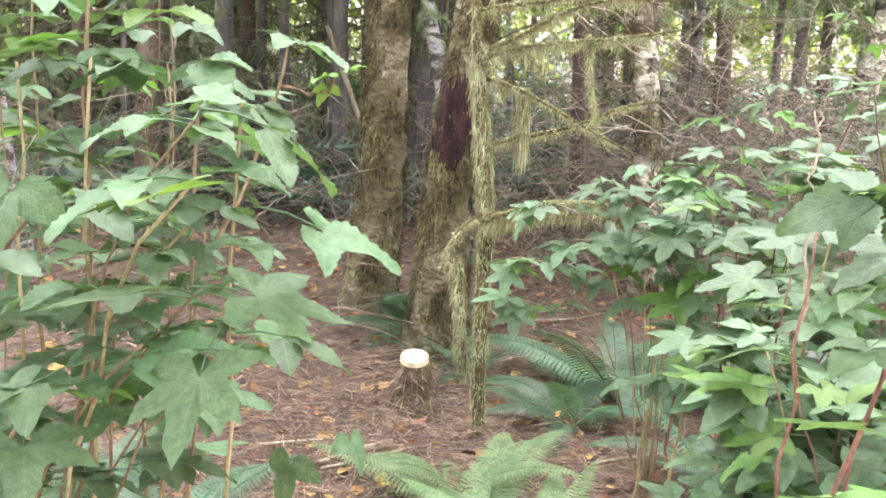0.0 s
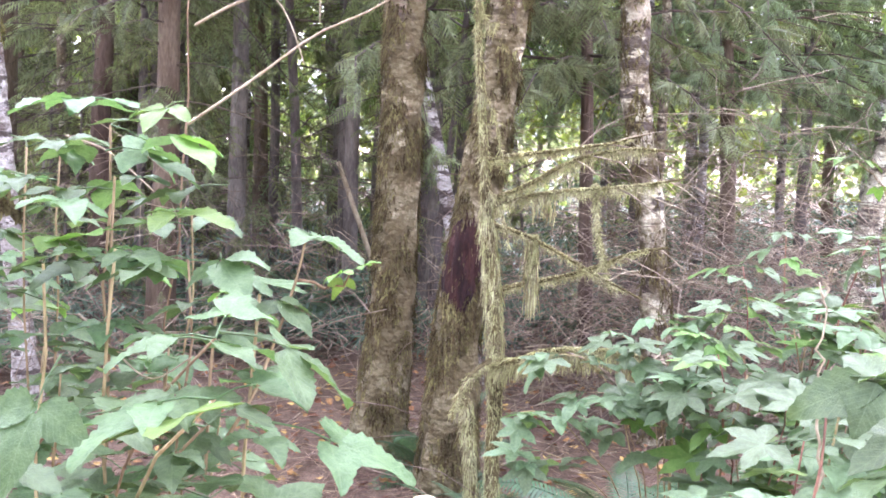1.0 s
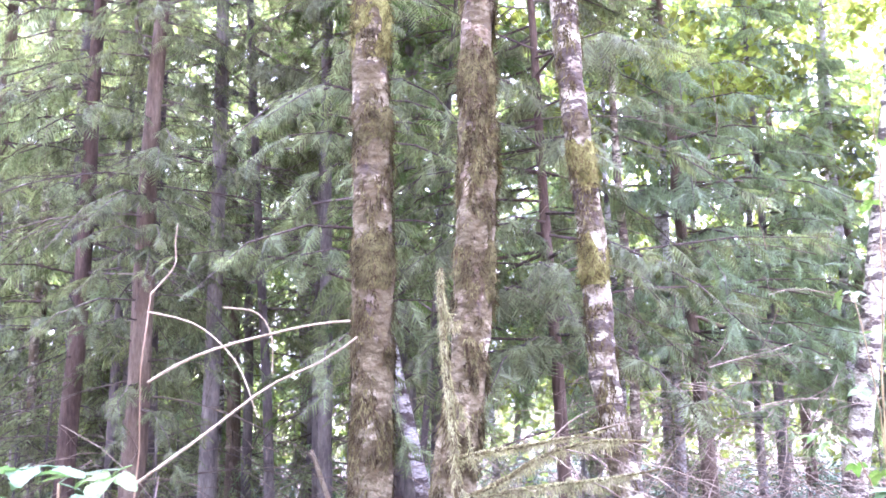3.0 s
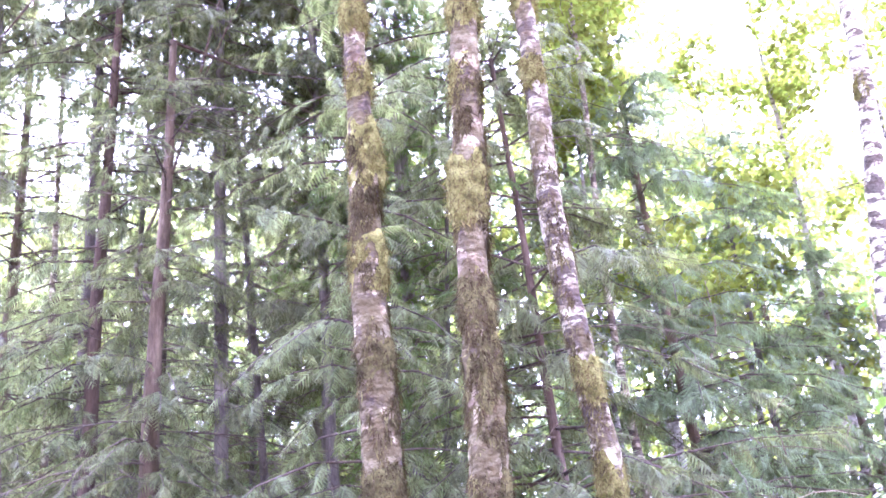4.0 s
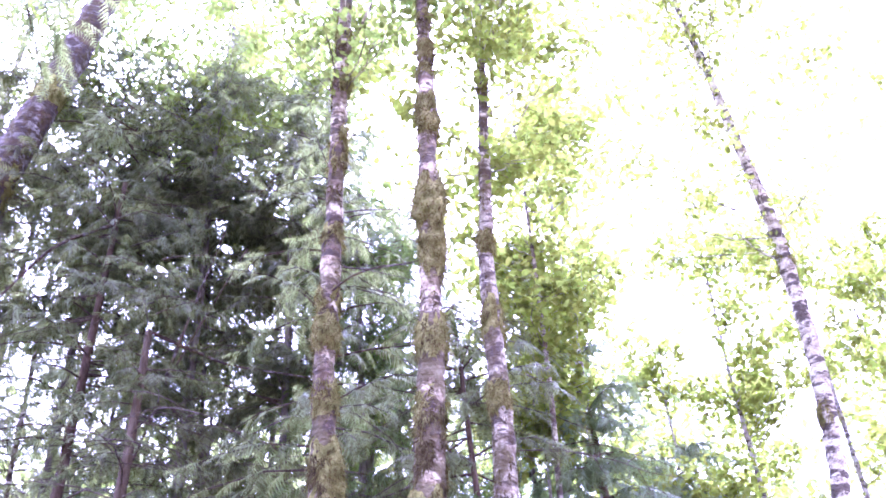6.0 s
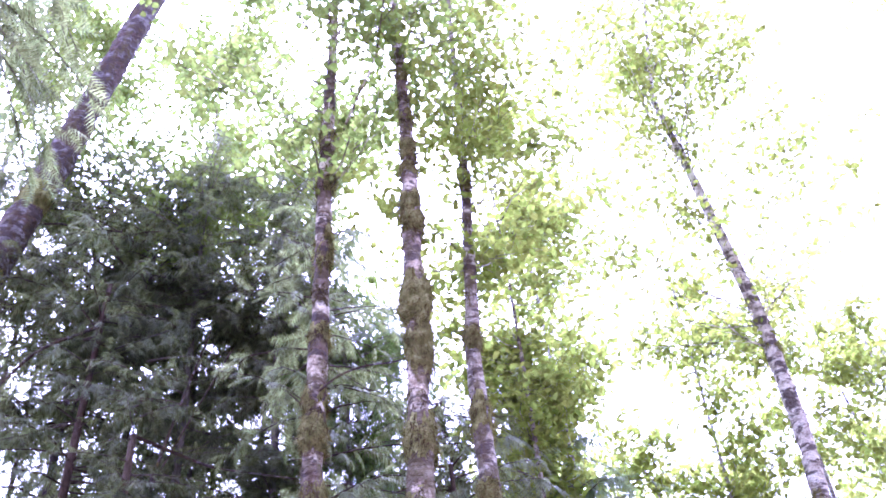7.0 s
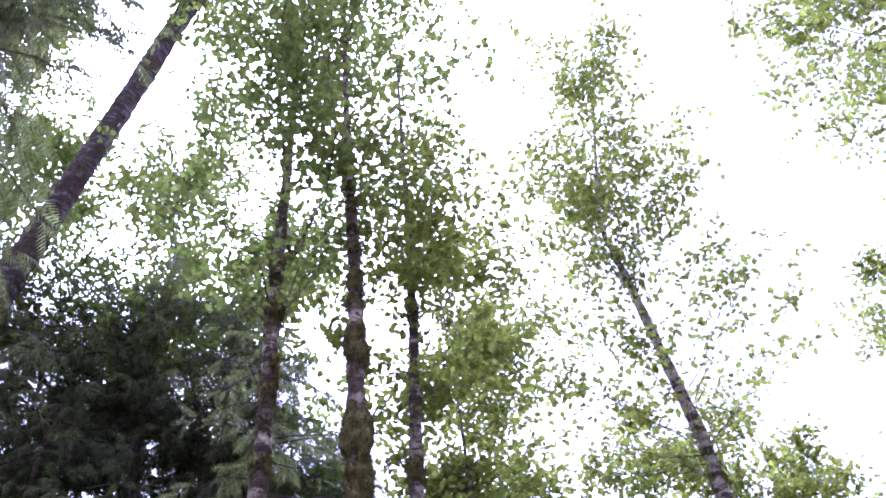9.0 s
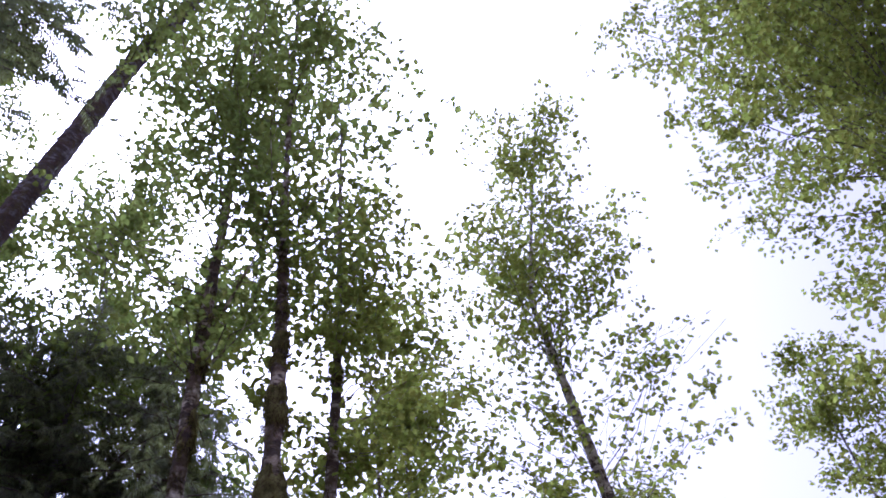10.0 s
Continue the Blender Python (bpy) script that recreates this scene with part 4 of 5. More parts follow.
# a long dead bough on the reddish conifer, and a bent one above it
bare = [o for o in scene.objects if o.name.startswith("conifer_tree") and abs(o.location.x - 2.55) < 0.02]
for pts, r in (([(2.41, 9.75, 2.59), (2.70, 9.7, 2.45), (3.24, 9.7, 2.28), (4.10, 9.7, 2.09)], 0.02), ([(2.36, 9.75, 3.95), (2.60, 9.7, 4.05), (2.75, 9.7, 4.45), (2.72, 9.7, 4.95)], 0.016)):
    part("dead_bough", tube(Geo(), smooth_path(np.array(pts) - np.array(bare[0].location), 16), np.linspace(r, 0.006, 16), 6, 0.15, 0.05), M_TWIG, bare[0])
for where, boughs in ((-2.55, ([(-2.40, 8.1, 4.6), (-2.76, 8.3, 5.06), (-2.43, 8.5, 6.04), (-2.17, 8.5, 7.01), (-1.49, 8.5, 8.55)], [(-2.2, 8.5, 6.95), (-2.04, 8.5, 7.66), (-1.74, 8.5, 8.79)], [(-2.28, 8.1, 7.3), (-1.62, 8.5, 7.14), (-0.78, 8.5, 6.96)])),
                      (-3.45, ([(-3.11, 9.0, 9.33), (-3.6, 8.6, 8.75), (-4.17, 8.5, 7.78), (-4.8, 8.4, 7.2)],))):
    bare = [o for o in scene.objects if o.name.startswith("conifer_tree") and abs(o.location.x - where) < 0.02]
    for pts in boughs:
        part("dead_bough", tube(Geo(), smooth_path(np.array(pts) - np.array(bare[0].location), 20), np.linspace(0.02, 0.006, 20), 6, 0.15, 0.05), M_LEANING, bare[0])
# ---- shapes of the undergrowth ----
def leaflet(g, base, heading, pitch, length, width, fold, seed, lobes=0.0):
    """A toothed, pointed leaflet with a folded, pleated blade."""
    n = 16
    u = np.linspace(0, 1, n + 1)
    half = width * length * np.sin(math.pi * u ** 0.70) ** 0.95 * (1.08 - 0.3 * u)
    half *= 1 + lobes * np.sin(u * math.pi * 3.2) ** 2
    tooth = np.where(np.arange(n + 1) % 2 == 0, 1.05, 0.92)
    half = half * tooth
    half[0] = half[-1] = 0
    y = u * length
    sag = -0.12 * length * u ** 2 + 0.02 * length * np.sin(u * 7 + seed)
    pleat = 0.007 * length * np.where(np.arange(n + 1) % 2 == 0, 1, -1)
    wave = 0.03 * length * np.sin(u * 9 + seed * 2)
    v, uv = [], []
    for i in range(n + 1):
        for s in (-1, 0, 1):
            v.append((s * half[i], y[i] + (0.05 * length if s else 0) * (u[i] < 0.97), sag[i] + abs(s) * (fold * half[i] + pleat[i] + wave[i] * s)))
            uv.append((0.5 + 0.5 * s * half[i] / (width * length + 1e-9), u[i]))
    f = []
    for i in range(n):
        a = 3 * i
        f += [(a, a + 1, a + 4, a + 3), (a + 1, a + 2, a + 5, a + 4)]
    m = rot(pitch, 0.0, heading)[0]
    g.add(np.asarray(v) @ m.T + base, f, uv)


def berry_leaf(seed):
    """A leaf of three toothed leaflets on a thin stalk, 1 long."""
    rr = np.random.default_rng(seed)
    g = Geo()
    tube(g, [(0, 0, 0), (0, 0.2, 0.04), (0, 0.40, 0.03)], [0.009, 0.007, 0.006], 4, cap=False)
    leaflet(g, (0, 0.40, 0.03), rr.normal(0, 0.12), rr.normal(-0.12, 0.1), 0.60 * rr.uniform(0.9, 1.1), rr.uniform(0.27, 0.33), rr.uniform(0.1, 0.4), seed)
    for s in (-1, 1):
        leaflet(g, (0, 0.37, 0.03), s * rr.uniform(1.0, 1.3), rr.normal(-0.15, 0.12), 0.46 * rr.uniform(0.85, 1.1), rr.uniform(0.28, 0.35), rr.uniform(0.1, 0.4), seed + s, 0.12)
    return g.mesh("leaf")


def lobed_leaf(seed):
    """A broad leaf of five pointed, toothed lobes on a thin stalk, 1 long."""
    rr = np.random.default_rng(seed)
    g = Geo()
    tube(g, [(0, 0, 0), (0, 0.2, 0.04), (0, 0.42, 0.03)], [0.009, 0.007, 0.006], 4, cap=False)
    n = 45
    a = np.linspace(-2.5, 2.5, n)
    lobes = np.max([size * np.exp(-np.abs((a - at + rr.normal(0, 0.05)) / wide) ** 1.5) for at, size, wide in ((0, 0.60, 0.36), (-0.95, 0.50, 0.34), (0.95, 0.50, 0.34), (-1.9, 0.36, 0.36), (1.9, 0.36, 0.36))], axis=0)
    r = (0.20 + 0.72 * lobes) * np.where(np.arange(n) % 2 == 0, 1.04, 0.95)
    v, uv = [(0, 0.42, 0.03)], [(0.5, 0.42)]
    for share in (0.5, 1.0):
        for i in range(n):
            x, y = r[i] * share * math.sin(a[i]), r[i] * share * math.cos(a[i])
            z = 0.03 + 0.05 * abs(math.sin(a[i] * 1.65)) * share - 0.16 * (r[i] * share) ** 2 + 0.02 * noise.noise((x * 4, y * 4, seed))
            v.append((x, 0.42 + y, z))
            uv.append((0.5 + 0.5 * math.sin(a[i] * 3.3) * share, 0.42 + r[i] * share))
    f = [(0, 1 + i, 2 + i) for i in range(n - 1)] + [(1 + i, 1 + n + i, 2 + n + i, 2 + i) for i in range(n - 1)]
    g.add(v, f, uv)
    return g.mesh("leaf")


BERRY = [berry_leaf(s) for s in (3, 11, 23)] + [lobed_leaf(s) for s in (37, 51)]


def frond_mesh(pairs, droop, curl):
    """A sword-fern frond, 1 long along +y: arching stem and narrow pinnae that shorten to the tip."""
    g = Geo()
    u = np.linspace(0, 1, 12)
    line = np.stack([curl * u ** 2, u * (1 - 0.25 * droop * u), 0.55 * u - droop * u ** 2], 1)
    tube(g, line, np.linspace(0.008, 0.002, 12), 4, cap=False)
    for i in range(pairs):
        t = 0.10 + 0.89 * i / (pairs - 1)
        p = np.array([np.interp(t, u, line[:, c]) for c in range(3)])
        q = np.array([np.interp(min(1, t + 0.03), u, line[:, c]) for c in range(3)])
        d = (q - p) / (np.linalg.norm(q - p) + 1e-9)
        ln = 0.15 * min(1, (t + 0.05) / 0.28) * (1 - t ** 2.2) ** 0.9 + 0.012
        for s in (-1, 1):
            w = 0.0095
            out = np.array([s * 1.0, 0, 0]) + 0.28 * d
            tip = p + out * ln - (0, 0, ln * 0.22)
            mid = p + out * ln * 0.5 + (0, 0, 0.008)
            g.add([p - d * w * 0.6, p + d * w * 0.8, mid + d * w, mid - d * w * 0.9, tip], [(0, 1, 2, 3), (3, 2, 4)] if s > 0 else [(0, 3, 2, 1), (3, 4, 2)])
    return g.mesh("frond")


FRONDS = [frond_mesh(36, 0.55, 0.05), frond_mesh(38, 0.8, -0.10), frond_mesh(33, 0.35, 0.12)]


def fern(x, y, fronds, length, mat, label, lift=0.0, start=0.0, span=2 * math.pi, group="ferns"):
    f = thing("sword_fern", (x, y, ground_z(x, y) + lift - 0.02), label, "fern", group)
    for i in range(fronds):
        ob = part("frond", FRONDS[i % 3], mat, f)
        k = length * RNG.uniform(0.75, 1.15)
        ob.matrix_basis = Matrix.LocRotScale((RNG.normal(0, 0.02), RNG.normal(0, 0.02), 0), Euler((RNG.uniform(-0.05, 0.65), RNG.normal(0, 0.15), start + span * (i + RNG.uniform(-0.3, 0.3)) / fronds)), (k, k, k))
    return f


def cane(shrub, pts, r, mat, n=14):
    g = Geo()
    line = smooth_path(pts, n)
    line[1:-1] += RNG.normal(0, 0.006, (n - 2, 3))
    tube(g, line, np.linspace(r, r * 0.45, n), 6)
    part("cane", g, mat, shrub)
    return line


def leaf_at(shrub, place, size, heading, pitch, roll=0.0, mat=None, lobed=0.15):
    """One leaf, its stalk's foot at place; heading 0 points away from the camera's start, pi towards it."""
    ob = part("leaf", BERRY[int(RNG.integers(3)) if RNG.uniform() > lobed else 3 + int(RNG.integers(2))], mat or M_BERRY, shrub)
    ob.matrix_basis = Matrix.LocRotScale(place, Euler((pitch, roll, heading)), (size,) * 3)
    return ob


def leaves_on(shrub, line, count, size, lo=0.35, facing=None, spread=1.6, pitch=(-0.25, 0.3), young=0.12, tilt=0.3, lobed=0.15, skin=M_BERRY):
    """Leaves along a cane, each turned its own way."""
    n = len(line)
    for i in range(count):
        t = 1.0 if i >= count - 2 else lo + (1 - lo) * (i + RNG.uniform(0.2, 0.8)) / (count - 2)
        p = [float(np.interp(t, np.linspace(0, 1, n), line[:, c])) for c in range(3)]
        h = (i * 2.4 + RNG.uniform(-0.6, 0.6)) if facing is None else facing + RNG.uniform(-spread, spread)
        leaf_at(shrub, p, size * RNG.uniform(0.7, 1.15), h, RNG.normal(*pitch), RNG.normal(0, tilt), M_BERRY_YOUNG if RNG.uniform() < young else skin, lobed)


def shrub_at(x, y, label):
    s = thing("salmonberry_shrub", (x, y, ground_z(x, y)), label, "shrub", "salmonberry shrubs")
    return s, np.array([x, y, ground_z(x, y)])


for me in BERRY:
    me.materials.append(M_BERRY)
for me in FRONDS:
    me.materials.append(M_FERN)
# ---- the shrub close to the camera on its left, with its tall dead cane ----
def left_shrub():
    s, o = shrub_at(-0.75, 1.75, "salmonberry shrub with tan canes and large toothed green leaves")
    W = lambda *p: [np.array(q) - o for q in p]
    g0 = o[2]
    stems = []
    # upright stems behind, leafy in tiers up to head height
    for x, y, top in ((-0.74, 1.62, 1.66), (-0.66, 1.78, 1.70), (-0.57, 1.55, 1.62), (-0.48, 1.66, 1.56), (-0.80, 1.90, 1.66), (-0.40, 1.52, 1.44), (-0.62, 1.40, 1.50), (-0.90, 1.75, 1.60), (-0.44, 1.50, 1.50), (-0.33, 1.50, 1.45), (-0.53, 1.44, 1.52), (-0.72, 1.45, 1.48),
                       (-0.86, 1.60, 1.45), (-0.68, 1.60, 1.30), (-0.50, 1.60, 1.34), (-0.60, 1.72, 1.22), (-0.78, 1.78, 1.35), (-0.42, 1.62, 1.22), (-0.95, 1.9, 1.5)):
        stems.append(([(x - 0.12, y + 0.15, g0), (x - 0.06, y + 0.08, 0.6), (x - 0.02, y, 1.1), (x, y, top - 0.06)], 9, 0.15, 0.66))
    # arching stems in front
    for x, y, top in ((-0.36, 1.30, 1.24), (-0.29, 1.08, 1.34), (-0.28, 1.20, 1.10), (-0.50, 1.14, 1.28), (-0.36, 1.40, 1.02), (-0.52, 1.18, 1.04), (-0.30, 1.12, 1.40), (-0.40, 1.22, 1.10), (-0.34, 1.25, 1.16), (-0.65, 1.25, 1.10)):
        stems.append(([(x - 0.42, y + 0.45, g0), (x - 0.33, y + 0.30, 0.55), (x - 0.16, y + 0.12, top - 0.16), (x, y, top)], 7, 0.165, 0.55))
    for pts, k, size, lo in stems:
        line = cane(s, W(*pts), RNG.uniform(0.0035, 0.0055), M_CANE)
        leaves_on(s, line, k, size, lo, None, pitch=(0.0, 0.12), young=0.05, tilt=0.14)
    # large leaves that stand out
    for p, size, h, pitch, roll in (
        ((-0.28, 1.06, 1.42), 0.20, -1.2, -0.35, 0.2), ((-0.36, 1.10, 1.40), 0.18, -0.9, -0.2, 0.1),
        ((-0.47, 1.10, 1.38), 0.17, 2.9, -0.9, 0.0), ((-0.30, 1.08, 1.22), 0.18, -1.4, -0.25, 0.2),
        ((-0.30, 1.10, 1.20), 0.19, 1.5, -0.1, 0.1), ((-0.26, 1.06, 1.18), 0.16, 2.8, -0.7, 0.2),
        ((-0.28, 1.22, 1.12), 0.16, -1.6, -0.1, 0.0),
        ((-0.42, 1.10, 1.12), 0.18, 2.2, -0.3, 0.0), ((-0.21, 1.30, 0.96), 0.12, 2.6, -1.1, 0.1), ((-0.16, 1.31, 0.98), 0.10, -2.2, -1.0, 0.0), ((-0.23, 1.10, 1.31), 0.19, -1.4, -0.45, 0.3)):
        leaf_at(s, np.array(p) - o, size, h, pitch, roll)
    # the top tier, below the dead cane's twigs
    for x, y, z in ((-0.66, 1.50, 1.66), (-0.57, 1.52, 1.675), (-0.47, 1.5, 1.68), (-0.50, 1.48, 1.62), (-0.40, 1.5, 1.55), (-0.39, 1.42, 1.45), (-0.60, 1.5, 1.44), (-0.68, 1.5, 1.56), (-0.58, 1.46, 1.60),
                    (-0.32, 1.5, 1.49), (-0.50, 1.4, 1.51), (-0.45, 1.36, 1.43), (-0.70, 1.42, 1.47), (-0.62, 1.38, 1.53), (-0.54, 1.44, 1.48)):
        leaf_at(s, np.array((x, y + 0.08, z)) - o, RNG.uniform(0.14, 0.2), math.pi + RNG.uniform(-1.5, 1.5), RNG.normal(-0.08, 0.15), RNG.normal(0, 0.15), M_BERRY_YOUNG if RNG.uniform() < 0.2 else M_BERRY)
    # the dead cane with its pale bent twigs
    tall = cane(s, W((-0.62, 1.75, g0), (-0.57, 1.72, 0.7), (-0.54, 1.70, 1.31), (-0.50, 1.70, 1.56), (-0.495, 1.70, 1.80), (-0.485, 1.70, 1.96)), 0.0032, M_CANE, 18)
    for pts, r in (([(-0.485, 1.70, 1.96), (-0.44, 1.70, 2.01), (-0.447, 1.70, 2.045), (-0.442, 1.70, 2.08)], 0.0018),
                   ([(-0.486, 1.70, 1.81), (-0.43, 1.70, 1.845), (-0.368, 1.70, 1.868), (-0.273, 1.70, 1.89), (-0.202, 1.70, 1.907), (-0.143, 1.70, 1.909)], 0.0028),
                   ([(-0.498, 1.70, 1.645), (-0.44, 1.70, 1.685), (-0.37, 1.70, 1.735), (-0.264, 1.70, 1.818), (-0.198, 1.70, 1.831), (-0.131, 1.70, 1.882)], 0.0027),
                   ([(-0.49, 1.70, 1.93), (-0.40, 1.70, 1.91), (-0.33, 1.70, 1.84), (-0.30, 1.70, 1.75)], 0.0018),
                   ([(-0.36, 1.70, 1.935), (-0.30, 1.70, 1.93), (-0.275, 1.70, 1.89), (-0.275, 1.70, 1.82)], 0.0016),
                   ([(-0.70, 1.68, 1.62), (-0.63, 1.68, 1.60), (-0.55, 1.68, 1.53)], 0.002),
                   ([(-0.63, 1.55, 1.34), (-0.50, 1.50, 1.24), (-0.42, 1.45, 1.30)], 0.0019),
                   ([(-0.38, 1.48, 1.16), (-0.33, 1.48, 1.24), (-0.27, 1.52, 1.43), (-0.265, 1.52, 1.47)], 0.0031)):
        g = Geo()
        line = smooth_path(W(*pts), 12)
        tube(g, line, np.linspace(r, r * 0.6, 12), 6)
        part("dead_twig", g, M_CANE if r == 0.0031 else M_PALETWIG, s, "bare dead twig")
    # a green sprig on a side shoot
    shoot = cane(s, W((-0.28, 1.52, 1.41), (-0.22, 1.52, 1.40), (-0.19, 1.50, 1.43)), 0.003, M_CANE, 8)
    leaves_on(s, shoot, 3, 0.07, 0.6, None, young=1.0)


left_shrub()


# ---- the thicket on the right ----
def right_shrubs():
    spots = [(0.66, 2.3, 0.40, 0.19, 0.55), (0.68, 3.05, 1.15, 0.20, 0.6), (1.0, 3.3, 1.3, 0.20, 0.5), (0.78, 2.45, 1.15, 0.21, 0.55), (1.1, 2.6, 1.35, 0.21, 0.5),
             (1.45, 2.9, 1.45, 0.2, 0.5), (0.95, 2.05, 0.95, 0.22, 0.45), (1.25, 2.1, 1.3, 0.22, 0.4), (1.6, 2.3, 1.45, 0.22, 0.4),
             (1.75, 3.4, 1.5, 0.19, 0.45), (1.25, 3.8, 1.3, 0.18, 0.5), (1.9, 4.3, 1.4, 0.18, 0.45), (2.4, 3.7, 1.5, 0.18, 0.45), (0.75, 1.95, 0.65, 0.21, 0.5), (1.05, 1.75, 0.9, 0.21, 0.45),
             (0.64, 2.2, 0.5, 0.22, 0.4), (0.74, 2.05, 0.55, 0.23, 0.4), (0.86, 2.3, 0.7, 0.23, 0.45), (0.98, 2.4, 0.75, 0.22, 0.45), (0.80, 2.75, 0.85, 0.21, 0.5), (0.95, 3.2, 1.05, 0.19, 0.6), (0.50, 2.15, 0.42, 0.2, 0.6), (1.15, 3.0, 1.2, 0.2, 0.5)]
    for x, y, h, size, lo in spots:
        s, o = shrub_at(x, y, "leafy salmonberry shrub with reddish canes and toothed leaves")
        for i in range(3):
            a = RNG.uniform(-0.25, math.pi + 0.25) if x < 0.9 else RNG.uniform(0, 2 * math.pi)
            lean = RNG.uniform(0.1, 0.2 if y < 2.35 and h < 0.7 else 0.38)
            hh = (h + 0.27) * RNG.uniform(0.78, 1.0)
            line = cane(s, [(RNG.normal(0, 0.04), RNG.normal(0, 0.04), 0), (math.sin(a) * lean * 0.4, math.cos(a) * lean * 0.4, hh * 0.55), (math.sin(a) * lean, math.cos(a) * lean, hh)], RNG.uniform(0.004, 0.007), M_REDCANE if RNG.uniform() < 0.6 else M_CANE)
            leaves_on(s, line, 9 if y > 2.6 and x < 0.9 else 15, size, lo - 0.1, math.pi, 2.2, (-0.1, 0.22), 0.15, 0.2, 0.45, M_THICKET_SHEEN)
    # thin canes arching out over the ferns, leafy at their ends
    s, o = shrub_at(0.72, 3.35, "salmonberry shrub with arching canes and leaves pale with sky sheen, over ferns")
    for tip, k in (((0.12, 3.12, 0.76), 8), ((0.17, 3.15, 0.62), 7), ((0.38, 3.2, 0.82), 9), ((0.50, 3.25, 1.0), 9), ((0.30, 3.3, 0.92), 7), ((0.62, 3.2, 1.08), 9), ((0.74, 3.1, 1.05), 9), ((0.56, 3.15, 0.88), 8), ((0.86, 3.2, 1.14), 9), ((0.68, 3.0, 0.92), 8)):
        end = np.array(tip) - o
        line = cane(s, [(0, 0, 0), end * (0.35, 0.4, 0.75), end * (0.75, 0.8, 1.03), end], 0.0035, M_CANE)
        leaves_on(s, line, k, 0.17, 0.78, math.pi, 1.8, (-0.3, 0.22), 0.12, 0.2, 0.4, M_THICKET_SHEEN)
    s, o = shrub_at(0.85, 1.75, "salmonberry shrub with large pale green leaves close by")
    W = lambda *p: [np.array(q) - o for q in p]
    for pts, k in (([(0.80, 1.80, o[2]), (0.72, 1.70, 0.7), (0.74, 1.62, 1.0), (0.74, 1.58, 1.27)], 5), ([(0.95, 1.9, o[2]), (0.9, 1.8, 0.8), (0.84, 1.72, 1.1), (0.80, 1.66, 1.28)], 5)):
        leaves_on(s, cane(s, W(*pts), 0.006, M_REDCANE), k, 0.22, 0.6, 1.6, 0.8, (-0.15, 0.2), 0.04)
    for pts, r, m in (([(0.70, 1.93, 0.2), (0.69, 1.95, 0.56), (0.74, 2.06, 1.01), (0.76, 2.1, 1.12)], 0.006, M_REDCANE), ([(0.64, 1.70, 0.3), (0.69, 1.68, 0.7), (0.74, 1.64, 0.97), (0.80, 1.62, 1.2)], 0.007, M_REDCANE),
                      ([(0.75, 2.1, 0.9), (0.745, 2.12, 1.2), (0.74, 2.14, 1.35)], 0.004, M_PALETWIG), ([(0.742, 2.13, 1.33), (0.755, 2.13, 1.36), (0.77, 2.13, 1.38)], 0.003, M_PALETWIG)):
        cane(s, W(*pts), r, m)


right_shrubs()


def bright_sapling():
    s = thing("maple_sapling", (2.15, 5.1, ground_z(2.15, 5.1)), "slender maple sapling with bright young green leaves", "sapling")
    o = np.array([2.15, 5.1, ground_z(2.15, 5.1)])
    for pts, k in (([(2.15, 5.1, o[2]), (2.2, 5.08, 1.0), (2.15, 5.05, 1.9), (2.05, 5.0, 2.3)], 5), ([(2.2, 5.08, 1.0), (2.05, 5.03, 1.45), (1.88, 5.0, 1.58)], 4), ([(2.18, 5.06, 1.5), (2.22, 5.0, 2.6), (2.24, 5.0, 3.4)], 6)):
        leaves_on(s, cane(s, [np.array(q) - o for q in pts], 0.006, M_CANE), k, 0.17, 0.6, None, young=1.0)


bright_sapling()

# ---- ferns ----
for x, y, n, ln, m, lab in (
    (-0.20, 5.45, 12, 0.62, M_FERN, "green sword fern at the foot of the alders"),
    (-0.08, 5.0, 7, 0.42, M_FERN, "dark green sword fern at the foot of the alders"),
    (0.12, 4.8, 8, 0.45, M_FERN, "dark green sword fern at the foot of the alders"),
    (0.80, 4.6, 12, 0.85, M_FERN, "large dark sword fern with drooping fronds"),
    (0.55, 4.2, 10, 0.62, M_FERN, "large dark sword fern with drooping fronds"),
    (1.30, 4.6, 12, 0.9, M_FERN, "large dark sword fern with drooping fronds"),
    (0.02, 3.35, 9, 0.6, M_PALEFERN, "pale green sword fern among needle litter"),
    (0.12, 3.05, 10, 0.62, M_PALEFERN, "pale green sword fern among needle litter"),
    (-0.12, 2.65, 9, 0.55, M_PALEFERN, "pale green sword fern among needle litter"),
    (0.35, 2.85, 9, 0.6, M_PALEFERN, "pale green sword fern among needle litter"),
    (-0.95, 2.95, 10, 0.6, M_FERN, "green sword fern beside the shrub"),
    (-1.25, 3.3, 10, 0.6, M_FERN, "green sword fern beside the shrub"),
    (-0.75, 2.45, 9, 0.5, M_PALEFERN, "green sword fern beside the shrub"),
    (1.05, 3.6, 10, 0.7, M_FERN, "dark sword fern under the shrubs"),
    (1.55, 3.95, 10, 0.7, M_FERN, "dark sword fern under the shrubs"),
):
    fern(x, y, n, ln, m, lab)
for i in range(34):
    a = RNG.uniform(-0.62, 0.62)
    d = RNG.uniform(6.4, 13)
    if abs(d * math.sin(a) + 0.1) < 0.7 and d < 7:
        continue
    fern(d * math.sin(a), d * math.cos(a), 9, RNG.uniform(0.6, 1.0), M_FERN, "dark sword fern in the shade of the forest", group="far ferns")
